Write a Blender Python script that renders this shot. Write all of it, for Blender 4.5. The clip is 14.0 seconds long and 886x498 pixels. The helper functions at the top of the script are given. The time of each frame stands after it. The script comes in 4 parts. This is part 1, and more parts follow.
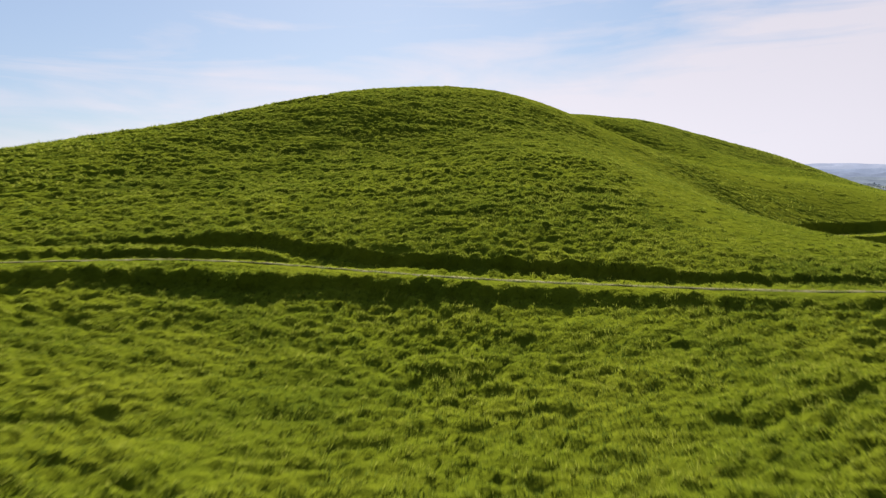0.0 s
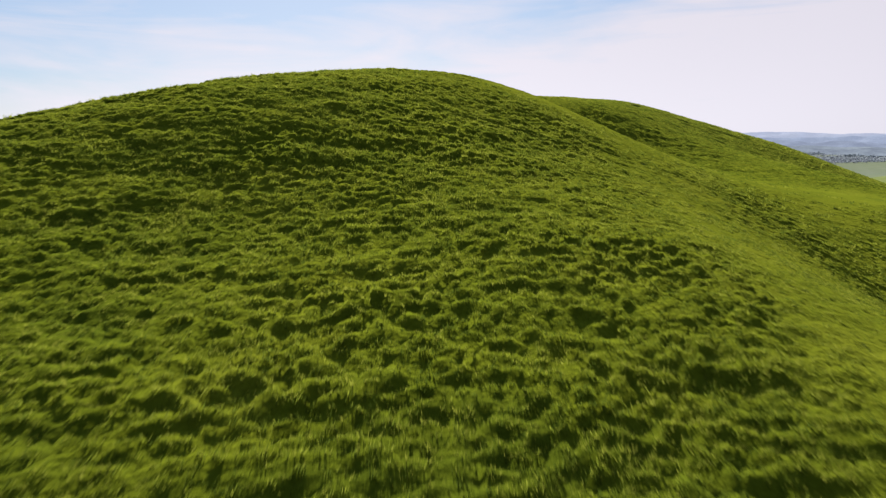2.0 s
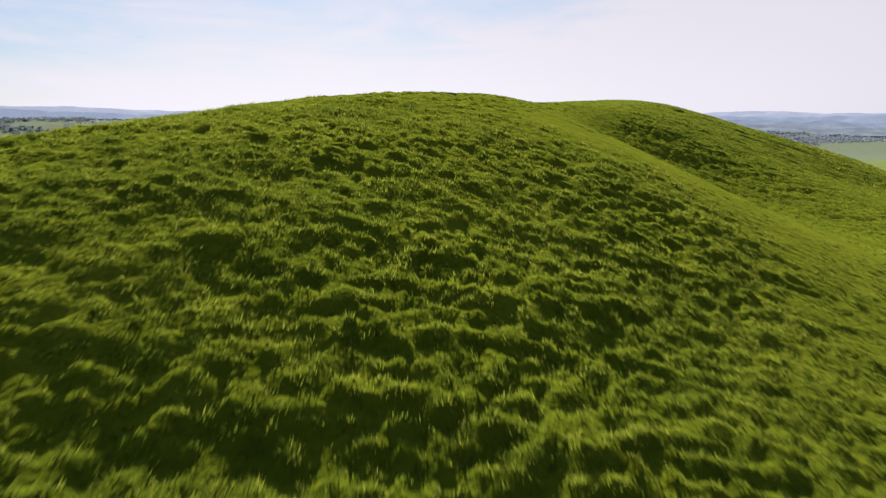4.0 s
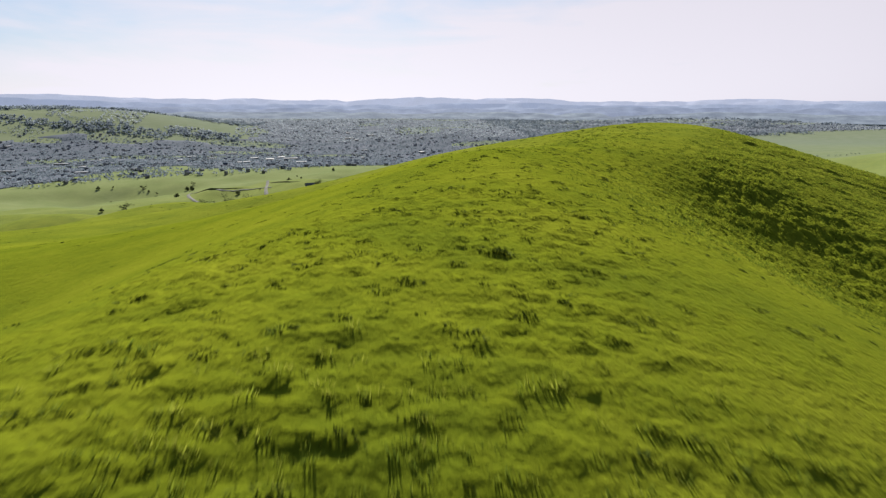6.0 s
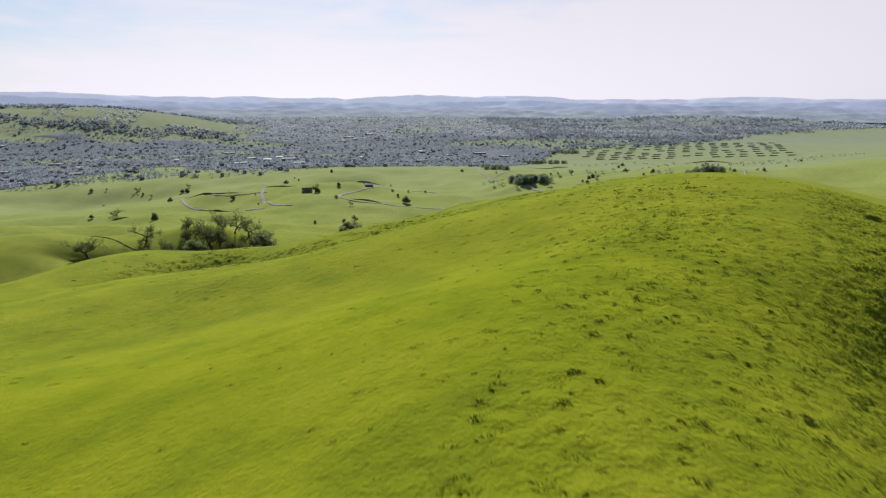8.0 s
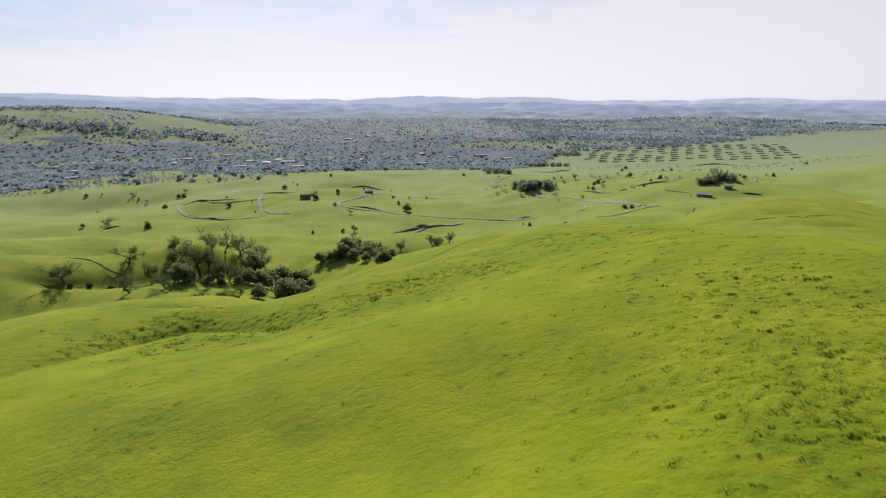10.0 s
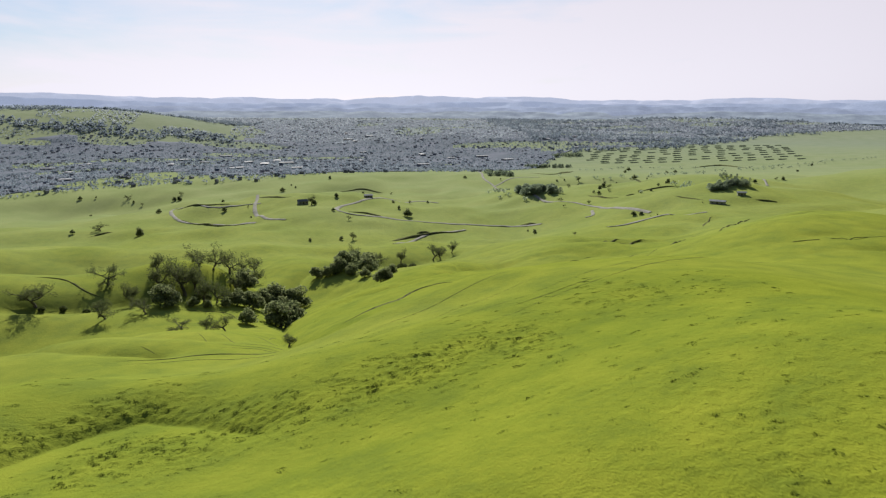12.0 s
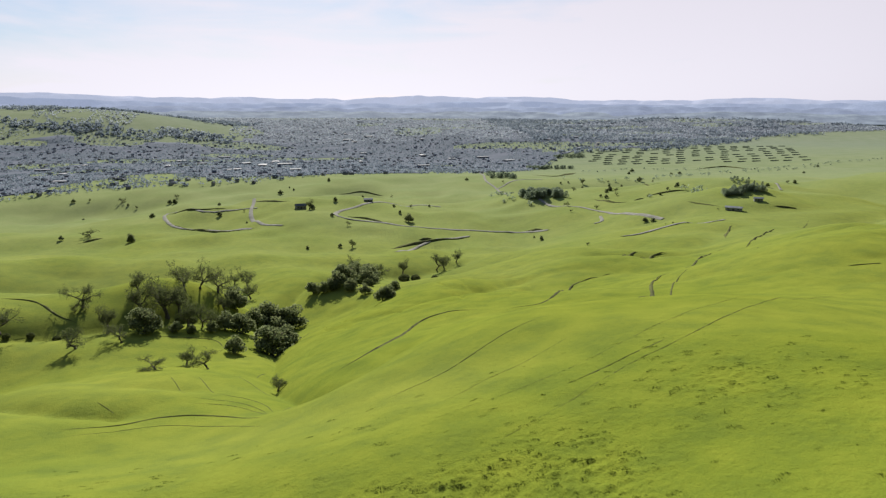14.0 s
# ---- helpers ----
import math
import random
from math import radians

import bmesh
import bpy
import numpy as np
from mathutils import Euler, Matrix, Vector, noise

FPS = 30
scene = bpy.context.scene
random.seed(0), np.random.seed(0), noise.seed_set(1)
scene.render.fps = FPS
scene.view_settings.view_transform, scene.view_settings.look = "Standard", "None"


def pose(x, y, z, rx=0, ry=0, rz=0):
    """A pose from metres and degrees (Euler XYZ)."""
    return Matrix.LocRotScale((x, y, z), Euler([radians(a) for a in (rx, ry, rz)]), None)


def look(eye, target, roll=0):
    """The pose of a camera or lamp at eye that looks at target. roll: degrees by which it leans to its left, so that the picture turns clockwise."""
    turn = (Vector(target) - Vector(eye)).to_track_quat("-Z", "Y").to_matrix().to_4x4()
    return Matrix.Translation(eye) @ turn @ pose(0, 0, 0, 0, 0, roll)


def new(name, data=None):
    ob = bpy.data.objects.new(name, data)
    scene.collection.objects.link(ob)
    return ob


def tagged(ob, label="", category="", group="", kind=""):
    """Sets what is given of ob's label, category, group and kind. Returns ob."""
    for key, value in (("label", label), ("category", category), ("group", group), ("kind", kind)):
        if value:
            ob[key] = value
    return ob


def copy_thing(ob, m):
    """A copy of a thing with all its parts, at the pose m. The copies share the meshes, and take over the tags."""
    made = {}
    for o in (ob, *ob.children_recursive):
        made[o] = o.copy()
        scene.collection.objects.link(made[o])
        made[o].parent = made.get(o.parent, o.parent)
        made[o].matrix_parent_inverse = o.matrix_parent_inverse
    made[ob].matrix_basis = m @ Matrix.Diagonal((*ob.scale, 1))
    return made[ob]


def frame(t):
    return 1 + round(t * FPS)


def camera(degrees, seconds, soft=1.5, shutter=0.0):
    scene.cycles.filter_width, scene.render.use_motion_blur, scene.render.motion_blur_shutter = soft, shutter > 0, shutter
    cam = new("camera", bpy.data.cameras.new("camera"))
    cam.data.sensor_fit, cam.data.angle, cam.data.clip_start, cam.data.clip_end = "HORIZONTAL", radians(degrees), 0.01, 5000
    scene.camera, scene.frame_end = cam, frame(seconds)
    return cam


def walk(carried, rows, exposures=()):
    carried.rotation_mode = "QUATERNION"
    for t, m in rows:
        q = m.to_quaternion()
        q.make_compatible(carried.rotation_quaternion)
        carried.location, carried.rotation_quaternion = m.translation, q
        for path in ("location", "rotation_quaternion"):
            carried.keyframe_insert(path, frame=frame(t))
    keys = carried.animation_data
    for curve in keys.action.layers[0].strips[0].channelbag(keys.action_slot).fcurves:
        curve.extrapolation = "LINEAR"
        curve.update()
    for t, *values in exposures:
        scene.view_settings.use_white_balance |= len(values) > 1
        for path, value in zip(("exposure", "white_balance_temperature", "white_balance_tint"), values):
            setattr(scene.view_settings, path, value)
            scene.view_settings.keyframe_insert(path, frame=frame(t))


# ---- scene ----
cam = camera(64.14, 14.0, soft=1.25, shutter=0.35)
PATH = [
    (0.0, pose(-0.000, 0.000, 150.000, 84.275, 0.675, -0.000)),
    (0.5, pose(0.367, 7.763, 151.395, 83.678, 0.490, -1.642)),
    (1.0, pose(0.681, 15.566, 152.866, 82.908, 0.293, -2.713)),
    (1.5, pose(0.903, 23.391, 154.304, 82.139, 0.249, -3.241)),
    (2.0, pose(1.079, 31.122, 155.793, 81.404, 0.182, -3.702)),
    (2.5, pose(1.167, 38.696, 157.300, 80.783, 0.121, -4.060)),
    (3.0, pose(1.230, 46.282, 158.792, 80.365, 0.007, -4.423)),
    (3.5, pose(1.347, 53.860, 160.210, 79.960, -0.077, -4.712)),
    (4.0, pose(1.545, 61.219, 161.580, 79.587, -0.053, -4.937)),
    (4.2, pose(1.638, 64.155, 162.138, 79.455, -0.009, -5.014)),
    (4.7, pose(1.886, 71.410, 163.561, 79.126, 0.014, -5.238)),
    (5.2, pose(2.178, 78.433, 165.049, 78.859, 0.000, -5.457)),
    (5.8, pose(2.510, 86.472, 166.858, 78.620, -0.037, -5.665)),
    (6.3, pose(2.711, 92.782, 168.336, 78.487, -0.060, -5.751)),
    (6.5, pose(2.777, 95.252, 168.920, 78.440, -0.049, -5.766)),
    (7.0, pose(2.915, 101.339, 170.362, 78.344, -0.076, -5.799)),
    (7.5, pose(3.020, 107.215, 171.861, 78.279, -0.114, -5.782)),
    (8.0, pose(3.134, 112.964, 173.313, 78.326, -0.063, -5.770)),
    (8.2, pose(3.184, 115.261, 173.872, 78.458, 0.050, -5.739)),
    (8.7, pose(3.299, 120.892, 175.172, 78.516, 0.106, -5.723)),
    (9.2, pose(3.407, 126.366, 176.242, 78.474, 0.074, -5.729)),
    (9.8, pose(3.530, 132.886, 177.310, 78.378, -0.007, -5.747)),
    (10.3, pose(3.626, 138.411, 178.097, 78.331, -0.052, -5.759)),
    (10.5, pose(3.658, 140.647, 178.423, 78.324, -0.034, -5.768)),
    (11.0, pose(3.755, 146.261, 179.166, 78.316, -0.075, -5.767)),
    (11.5, pose(3.826, 151.947, 179.807, 78.308, -0.071, -5.773)),
    (12.0, pose(3.895, 157.710, 180.354, 78.301, -0.072, -5.768)),
    (12.5, pose(3.890, 163.610, 180.801, 78.297, -0.074, -5.769)),
    (13.0, pose(3.796, 169.676, 181.157, 78.294, -0.117, -5.802)),
    (13.5, pose(3.647, 175.863, 181.441, 78.282, -0.090, -5.774)),
    (14.0, pose(3.448, 182.134, 181.705, 78.288, -0.085, -5.803)),
]
walk(cam, PATH)

# ---- world, sun and exposure ----
SUN_ELEVATION, SUN_AZIMUTH, SKY_STRENGTH = 27.0, -4.0, 0.05
scene.view_settings.exposure = 0.85
world = bpy.data.worlds.new("sky")
scene.world = world
world.use_nodes = True
wn, wl = world.node_tree.nodes, world.node_tree.links
wn.clear()
w_out, w_bg, w_sky = wn.new("ShaderNodeOutputWorld"), wn.new("ShaderNodeBackground"), wn.new("ShaderNodeTexSky")
w_sky.sky_type, w_sky.sun_disc = "NISHITA", False
w_sky.sun_elevation, w_sky.sun_rotation = radians(SUN_ELEVATION), radians(SUN_AZIMUTH)
w_sky.air_density, w_sky.dust_density, w_sky.ozone_density = 1.0, 0.25, 1.5
w_bg.inputs["Strength"].default_value = SKY_STRENGTH


def world_math(kind, a, b_):
    n = wn.new("ShaderNodeMath")
    n.operation = kind
    for k, v in enumerate((a, b_)):
        if isinstance(v, float):
            n.inputs[k].default_value = v
        else:
            wl.new(v, n.inputs[k])
    return n.outputs[0]


def world_noise(scale, turn, size, detail, distortion):
    mp, no = wn.new("ShaderNodeMapping"), wn.new("ShaderNodeTexNoise")
    mp.inputs["Scale"].default_value, mp.inputs["Rotation"].default_value = scale, turn
    no.inputs["Scale"].default_value, no.inputs["Detail"].default_value, no.inputs["Distortion"].default_value = size, detail, distortion
    no.inputs["Roughness"].default_value = 0.55
    wl.new(w_co.outputs["Generated"], mp.inputs["Vector"])
    wl.new(mp.outputs["Vector"], no.inputs["Vector"])
    return no.outputs["Fac"]


# thin streaky clouds, thicker towards the horizon
w_co, w_xyz, w_ramp, w_mix = wn.new("ShaderNodeTexCoord"), wn.new("ShaderNodeSeparateXYZ"), wn.new("ShaderNodeValToRGB"), wn.new("ShaderNodeMix")
wl.new(w_co.outputs["Generated"], w_xyz.inputs[0])
streaks = world_noise((1.7, 1.7, 12.0), (radians(4), radians(-12), 0), 1.6, 7.0, 0.9)
puffs = world_noise((3.0, 3.0, 9.0), (0, radians(4), radians(30)), 1.7, 6.0, 0.2)
mist = world_math("MULTIPLY", world_math("SUBTRACT", 0.17, w_xyz.outputs["Z"]), 1.25)
east = world_math("MULTIPLY", w_xyz.outputs["X"], 0.24)
cover = world_math("ADD", world_math("ADD", world_math("MULTIPLY", streaks, 0.65), world_math("MULTIPLY", puffs, 0.35)), world_math("ADD", mist, east))
w_ramp.color_ramp.elements[0].position, w_ramp.color_ramp.elements[1].position = 0.40, 0.64
wl.new(cover, w_ramp.inputs["Fac"])
w_bw, w_blue, w_white = wn.new("ShaderNodeRGBToBW"), wn.new("ShaderNodeMix"), wn.new("ShaderNodeMix")
# thin high haze evens out the clear sky, sunlit cloud is nearly the same all over
for n_, c_, k_ in ((w_blue, (4.9, 6.3, 9.6, 1), 0.55), (w_white, (9.2, 8.8, 10.1, 1), 0.8)):
    n_.data_type = "RGBA"
    n_.inputs[0].default_value, n_.inputs[7].default_value = k_, c_
wl.new(w_sky.outputs["Color"], w_bw.inputs[0])
wl.new(w_sky.outputs["Color"], w_blue.inputs[6])
wl.new(w_bw.outputs[0], w_white.inputs[6])
w_mix.data_type = "RGBA"
wl.new(w_ramp.outputs["Color"], w_mix.inputs[0])
wl.new(w_blue.outputs[2], w_mix.inputs[6])
wl.new(w_white.outputs[2], w_mix.inputs[7])
# the hazy sky is brightest round the sun and dims towards the far side
w_dot, w_fall, w_dim = wn.new("ShaderNodeVectorMath"), wn.new("ShaderNodeMapRange"), wn.new("ShaderNodeVectorMath")
w_dot.operation, w_dim.operation = "DOT_PRODUCT", "SCALE"
_az, _el = radians(SUN_AZIMUTH), radians(SUN_ELEVATION)
SUN_WAY = Vector((math.sin(_az) * math.cos(_el), math.cos(_az) * math.cos(_el), math.sin(_el)))
w_dot.inputs[1].default_value = SUN_WAY
w_fall.interpolation_type = "SMOOTHSTEP"
for k_, v_ in (("From Min", -0.2), ("From Max", 0.8), ("To Min", 0.16), ("To Max", 1.0)):
    w_fall.inputs[k_].default_value = v_
wl.new(w_co.outputs["Generated"], w_dot.inputs[0])
wl.new(w_dot.outputs["Value"], w_fall.inputs["Value"])
wl.new(w_mix.outputs[2], w_dim.inputs[0])
wl.new(w_fall.outputs["Result"], w_dim.inputs["Scale"])
wl.new(w_dim.outputs["Vector"], w_bg.inputs["Color"])
wl.new(w_bg.outputs["Background"], w_out.inputs["Surface"])

sun = new("sun", bpy.data.lights.new("sun", "SUN"))
sun.data.energy, sun.data.angle, sun.data.color = 5.0, radians(0.6), (1.0, 0.95, 0.84)
sun.matrix_world = look(SUN_WAY * 50 + Vector((0, 0, 200)), (0, 0, 200))


# ---- the lie of the land ----
# rise of smooth swells that stand on even lattices: (first x, step, first y, step, radius), then rows along y
KNOLLS_WEST = [
    (0, 0.02, -0.38, -0.7, 0.46, -0.13, -0.09, -0.06, 0.03, 0.07, -0.08, -0.45, -0.52, -0.35),
    (-0.05, 0.06, -0.72, 2.45, 0.13, -0.63, 0.16, -0.07, -0.12, -0.1, -0.64, -1.32, 1.81, 4.04),
    (-0.65, -0.84, -1.26, 0.37, 2.81, 2.06, -3.17, 1.21, 0.36, -1.61, -0.21, 0.44, -2.54, 1.48),
    (-2.41, -3.05, 0.43, -1.6, 3.31, 3.61, 3.84, 0.22, 1.55, -1.21, 1.64, -2.29, 1.53, 0.99),
    (-1.53, -1.09, -1.09, 2.76, -0.71, 3.65, 2.94, 5.97, 3.05, 0.35, 3.04, 0.8, -0.36, 1.13),
]
KNOLLS_EAST = [
    (-0.28, -0.62, -0.52, -4, 0.47, -0.78, 0.51, -2.2, 4.26, 4.08, 2.01, 3.14, 0.9, 0.5),
    (0.06, -0.15, -0.81, -3.94, -3.47, 1, -1.2, 0.27, 1.53, 2.9, 5.42, 3.65, 2.01, 1.83),
    (0.03, -0.11, -0.44, -0.67, -0.48, -0.25, 0.1, 1.78, -0.89, 3.17, 1.38, 2.01, 1.17, 0.47),
    (0, -0.06, -0.15, -0.17, -0.18, 0.4, -1.15, -0.32, -0.88, 1.55, 3.1, 0.82, 0.62, 0.3),
]
SPURS = [
    (0.26, -0.47, -3.52, 3.6, 13.4, 0.2, -0.5, 0, 0),
    (-2.55, -2.8, -7.42, 6.68, -0.6, 2.4, -5.3, -0.3, 0),
    (-3.38, 4.21, 0.7, -5.08, 6.24, 9.9, -11.1, 1.1, 0),
    (-6.02, -4.81, -4.3, -1.75, -5.16, -12.8, 10.7, 1.5, -2.4),
    (0.73, 3.55, -2.05, 1.28, 3.83, 6.6, -3.5, -3.7, -9.3),
    (2.12, 1.44, -3.11, 0.59, -5.8, -1.2, -3.2, -1.1, -4.4),
    (1.04, -0.16, -2.3, -0.91, -3.2, 1.77, -0.06, 0, -0.3),
    (-1, -0.14, 1.6, 6.96, -2.32, -4.86, -1.24, -0.02, 0),
    (-0.51, -0.1, 0.3, 2.46, 7.76, 2.61, -0.49, -0.01, 0),
    (0, 0, 0, 0.6, 2.83, 1.34, 0.06, 0, 1.1),
]
HILLS = [
    (7.3, 7.3, -8.4, -9.6, -1.3, 4.5, 1.1, -20.4),
    (-5.1, -10.1, 0.0, 9.7, 12.1, -7.9, 6.1, -10.6),
    (13.2, 25.6, 21.3, -15.6, -9.6, 8.8, 9.7, -13.1),
    (8.5, -0.2, 18.1, 13.3, -6.0, -36.2, -0.1, -15.9),
    (-8.4, -19.3, -13.9, -6.8, 3.5, 14.7, 0.3, -15.3),
    (-0.9, -2.4, -3.0, 22.8, -46.5, -19.7, -2.3, -20.5),
    (-0.0, -0.1, 0.8, 24.1, 55.9, 16.0, -2.8, -9.0),
]
UPLAND = [
    (0.1, 1.3, 6.0, 8.2, 33.8, 14.6, -1.8),
    (3.2, 11.3, 12.5, -25.1, -5.9, 23.1, 5.5),
    (25.1, 56.7, -13.3, 29.7, 5.4, -34.4, -3.8),
    (14.8, 51.0, 53.6, 8.6, -21.5, 30.0, 4.9),
    (-1.3, 22.6, 61.9, -11.1, 10.0, 3.9, -22.9),
    (-0.1, 1.9, 19.1, 28.9, 17.8, -16.2, 13.3),
    (-0.0, 0.3, 1.9, 1.9, 0.0, 0.0, 3.5),
]
LEVELS = ((KNOLLS_WEST + KNOLLS_EAST, -58, 18, 10, 18, 20), (SPURS, -140, 40, 260, 40, 45), (HILLS, -400, 180, -100, 180, 190), (UPLAND, -1800, 700, -600, 700, 700))
FAR_HILLS = ((-930, 3090, 60, 330), (-1500, 2950, 45, 420), (-2100, 2800, 60, 450))
CREASE = [(-7.4, 220.1), (-11.1, 223.4), (-14.6, 227.0), (-20.5, 230.5), (-24.5, 228.6), (-27.8, 225.0), (-30.2, 221.2), (-32.1, 218.7), (-33.9, 216.6), (-37.6, 212.0)]
# creeks that have cut sharp gullies: line, depth, width
GULLIES = (
    ([(-8, 296), (-17, 322), (-22, 346), (-24, 372), (-28, 400), (-33, 440), (-36, 475), (-30, 505), (-18, 530)], 6.45, 9),
    ([(62, 470), (44, 474), (30, 480), (12, 492), (0, 512), (-10, 545), (-12, 580), (0, 600), (30, 606), (60, 625)], 4.21, 10),
    ([(-115, 392), (-95, 398), (-75, 410), (-55, 424), (-38, 440)], 5.2, 9),
    ([(12, 398), (20, 403), (30, 412), (46, 432), (58, 450)], 3.5, 7),
    ([(104, 482), (120, 477), (140, 477)], 4.0, 7),
    ([(160, 500), (180, 525), (200, 555)], 5.0, 9),
    ([(165, 421), (185, 420), (215, 428)], 5.0, 9),
    ([(255, 565), (278, 578), (303, 594), (335, 614), (380, 640)], 7.0, 13),
    ([(-75, 306), (-59, 300), (-48, 294), (-38, 292)], 3.0, 6),
    ([(8, 306), (2, 296), (-6, 290)], 2.2, 6),
    ([(-72, 352), (-58, 330), (-45, 312), (-32, 312)], 1.6, 7),
    ([(-200, 552), (-169, 560), (-135, 566), (-100, 575)], 5.0, 14),
    (CREASE, 1.3, 3.2),
    ([(70, 400), (84, 380), (100, 372)], 2.0, 9),
    ([(100, 440), (120, 420), (150, 415)], 2.5, 10),
)
SWELLS = [(x0 + dx * i, y0 + dy * j, rise, r * 0.62) for table, x0, dx, y0, dy, r in LEVELS for i, row in enumerate(table) for j, rise in enumerate(row) if abs(rise) > 0.02]
SWELLS += list(FAR_HILLS) + [(-21, 238, 0.9, 5), (-78, 443, 4.6, 13), (-61, 449, 4.6, 12), (-99, 438, 3.2, 14), (-106, 366, -6.5, 19)]


def lattice(ix, iy, seed):
    n = (ix * 374761393 + iy * 668265263 + seed * 2147483) & 0xFFFFFFFF
    n = ((n ^ (n >> 13)) * 1274126177) & 0xFFFFFFFF
    return ((n ^ (n >> 16)) & 0xFFFF) / 65535.0


def soft_noise(x, y, seed):
    """Smooth value noise from 0 to 1, on arrays."""
    fx, fy = np.floor(x), np.floor(y)
    u, v = x - fx, y - fy
    ix, iy = fx.astype(np.int64), fy.astype(np.int64)
    u, v = u * u * u * (u * (u * 6 - 15) + 10), v * v * v * (v * (v * 6 - 15) + 10)
    a, b = lattice(ix, iy, seed), lattice(ix + 1, iy, seed)
    c, d = lattice(ix, iy + 1, seed), lattice(ix + 1, iy + 1, seed)
    return (a + (b - a) * u) * (1 - v) + (c + (d - c) * u) * v


def tufts(x, y, size, share, seed):
    """Rounded hummocks, one in each cell of a jittered lattice, 0 to 1; share: how many cells have one."""
    gx_, gy_ = x / size, y / size
    cx, cy = np.floor(gx_).astype(np.int64), np.floor(gy_).astype(np.int64)
    out = np.zeros_like(gx_)
    for i in (-1, 0, 1):
        for j in (-1, 0, 1):
            kx, ky = cx + i, cy + j
            px, py = kx + lattice(kx, ky, seed), ky + lattice(kx, ky, seed + 1)
            r = 0.45 + 0.45 * lattice(kx, ky, seed + 2)
            rise = (0.45 + 0.55 * lattice(kx, ky, seed + 3)) * (lattice(kx, ky, seed + 4) < share)
            d2 = ((gx_ - px) ** 2 + (1.35 * (gy_ - py)) ** 2) / (r * r)
            out = np.maximum(out, rise * np.sqrt(np.clip(1 - d2, 0, 1)))
    return out


def smooth_line(points, step):
    """A smooth line through the points (Catmull-Rom), with a point about every step metres."""
    p = np.array(points, float)
    p = np.concatenate([[2 * p[0] - p[1]], p, [2 * p[-1] - p[-2]]])
    out = []
    for a, b, c, d in zip(p[:-3], p[1:-2], p[2:-1], p[3:]):
        n = max(2, int(np.linalg.norm(c - b) / step))
        t = np.linspace(0, 1, n, endpoint=False)[:, None]
        out.append(0.5 * (2 * b + (c - a) * t + (2 * a - 5 * b + 4 * c - d) * t ** 2 + (3 * b - a - 3 * c + d) * t ** 3))
    return np.concatenate(out + [p[-2:-1]])


def line_distance(x, y, line):
    d = np.full(np.shape(x), 1e9)
    for (ax, ay), (bx, by) in zip(line[:-1], line[1:]):
        ux, uy = bx - ax, by - ay
        t = np.clip(((x - ax) * ux + (y - ay) * uy) / (ux * ux + uy * uy), 0, 1)
        d = np.minimum(d, np.hypot(x - ax - t * ux, y - ay - t * uy))
    return d


def swell_height(x, y):
    x, y = np.asarray(x, float), np.asarray(y, float)
    z = np.full(np.broadcast(x, y).shape, 20.0)
    for sx, sy, rise, r in SWELLS:
        z = z + rise * np.exp(-((x - sx) ** 2 + (y - sy) ** 2) / (2 * r * r))
    sel = (y > 192) & (y < 700) & (np.abs(x) < 420)
    if sel.any():
        px, py = x[sel], y[sel]
        for line, depth, width in GULLIES:
            z[sel] -= depth * np.exp(-line_distance(px, py, line) / width)
    # rolling knolls of the valley floor
    q = np.clip((y - 400) / 160, 0, 1) * np.clip((1500 - y) / 250, 0, 1)
    z = z + q * (17.0 * (soft_noise(x / 105 + 0.3, y / 120, 91) - 0.5) + 7.0 * (soft_noise(x / 44, y / 52, 92) - 0.5))
    q = np.clip((y - 215) / 60, 0, 1) * np.clip((1300 - y) / 250, 0, 1)
    z = z + q * (1.3 + 1.6 * np.clip((y - 420) / 200, 0, 1)) * (soft_noise(x / 21, y / 26, 90) - 0.5)
    q = np.clip((y - 225) / 40, 0, 1) * np.clip((1100 - y) / 300, 0, 1)
    rill = np.abs(soft_noise(x / 9 + 1.5 * soft_noise(x / 30, y / 30, 85), y / 26, 86) - 0.5)
    z = z - q * (0.75 * np.exp(-(rill / 0.07) ** 2) * np.clip(3 * soft_noise(x / 70, y / 70, 87) - 1, 0, 1) + 0.35 * soft_noise(x / 6, y / 8, 88))
    q = np.clip((y - 2200) / 2000, 0, 1)
    return z + 75 * q * q * (3 - 2 * q)


# the farm track that is benched into the hillside
TRACK = smooth_line([(-70, 17), (-42, 26.5), (-30, 30.5), (-21.1, 33.3), (-16.6, 35.0), (-12.6, 35.8), (-8.2, 35.6), (-5.3, 35.2), (-2.4, 34.7), (1.75, 34.0), (7, 33.0), (12, 31.9), (17.7, 30.8), (22, 30.6), (27, 32.0), (32, 39), (36, 52), (38, 66), (41, 75.5), (47, 80), (58, 84), (80, 88)], 0.5)
TRACK_Z = swell_height(TRACK[:, 0], TRACK[:, 1])
TRACK_Z = np.convolve(np.pad(TRACK_Z, 8, mode="edge"), np.ones(17) / 17, mode="valid")


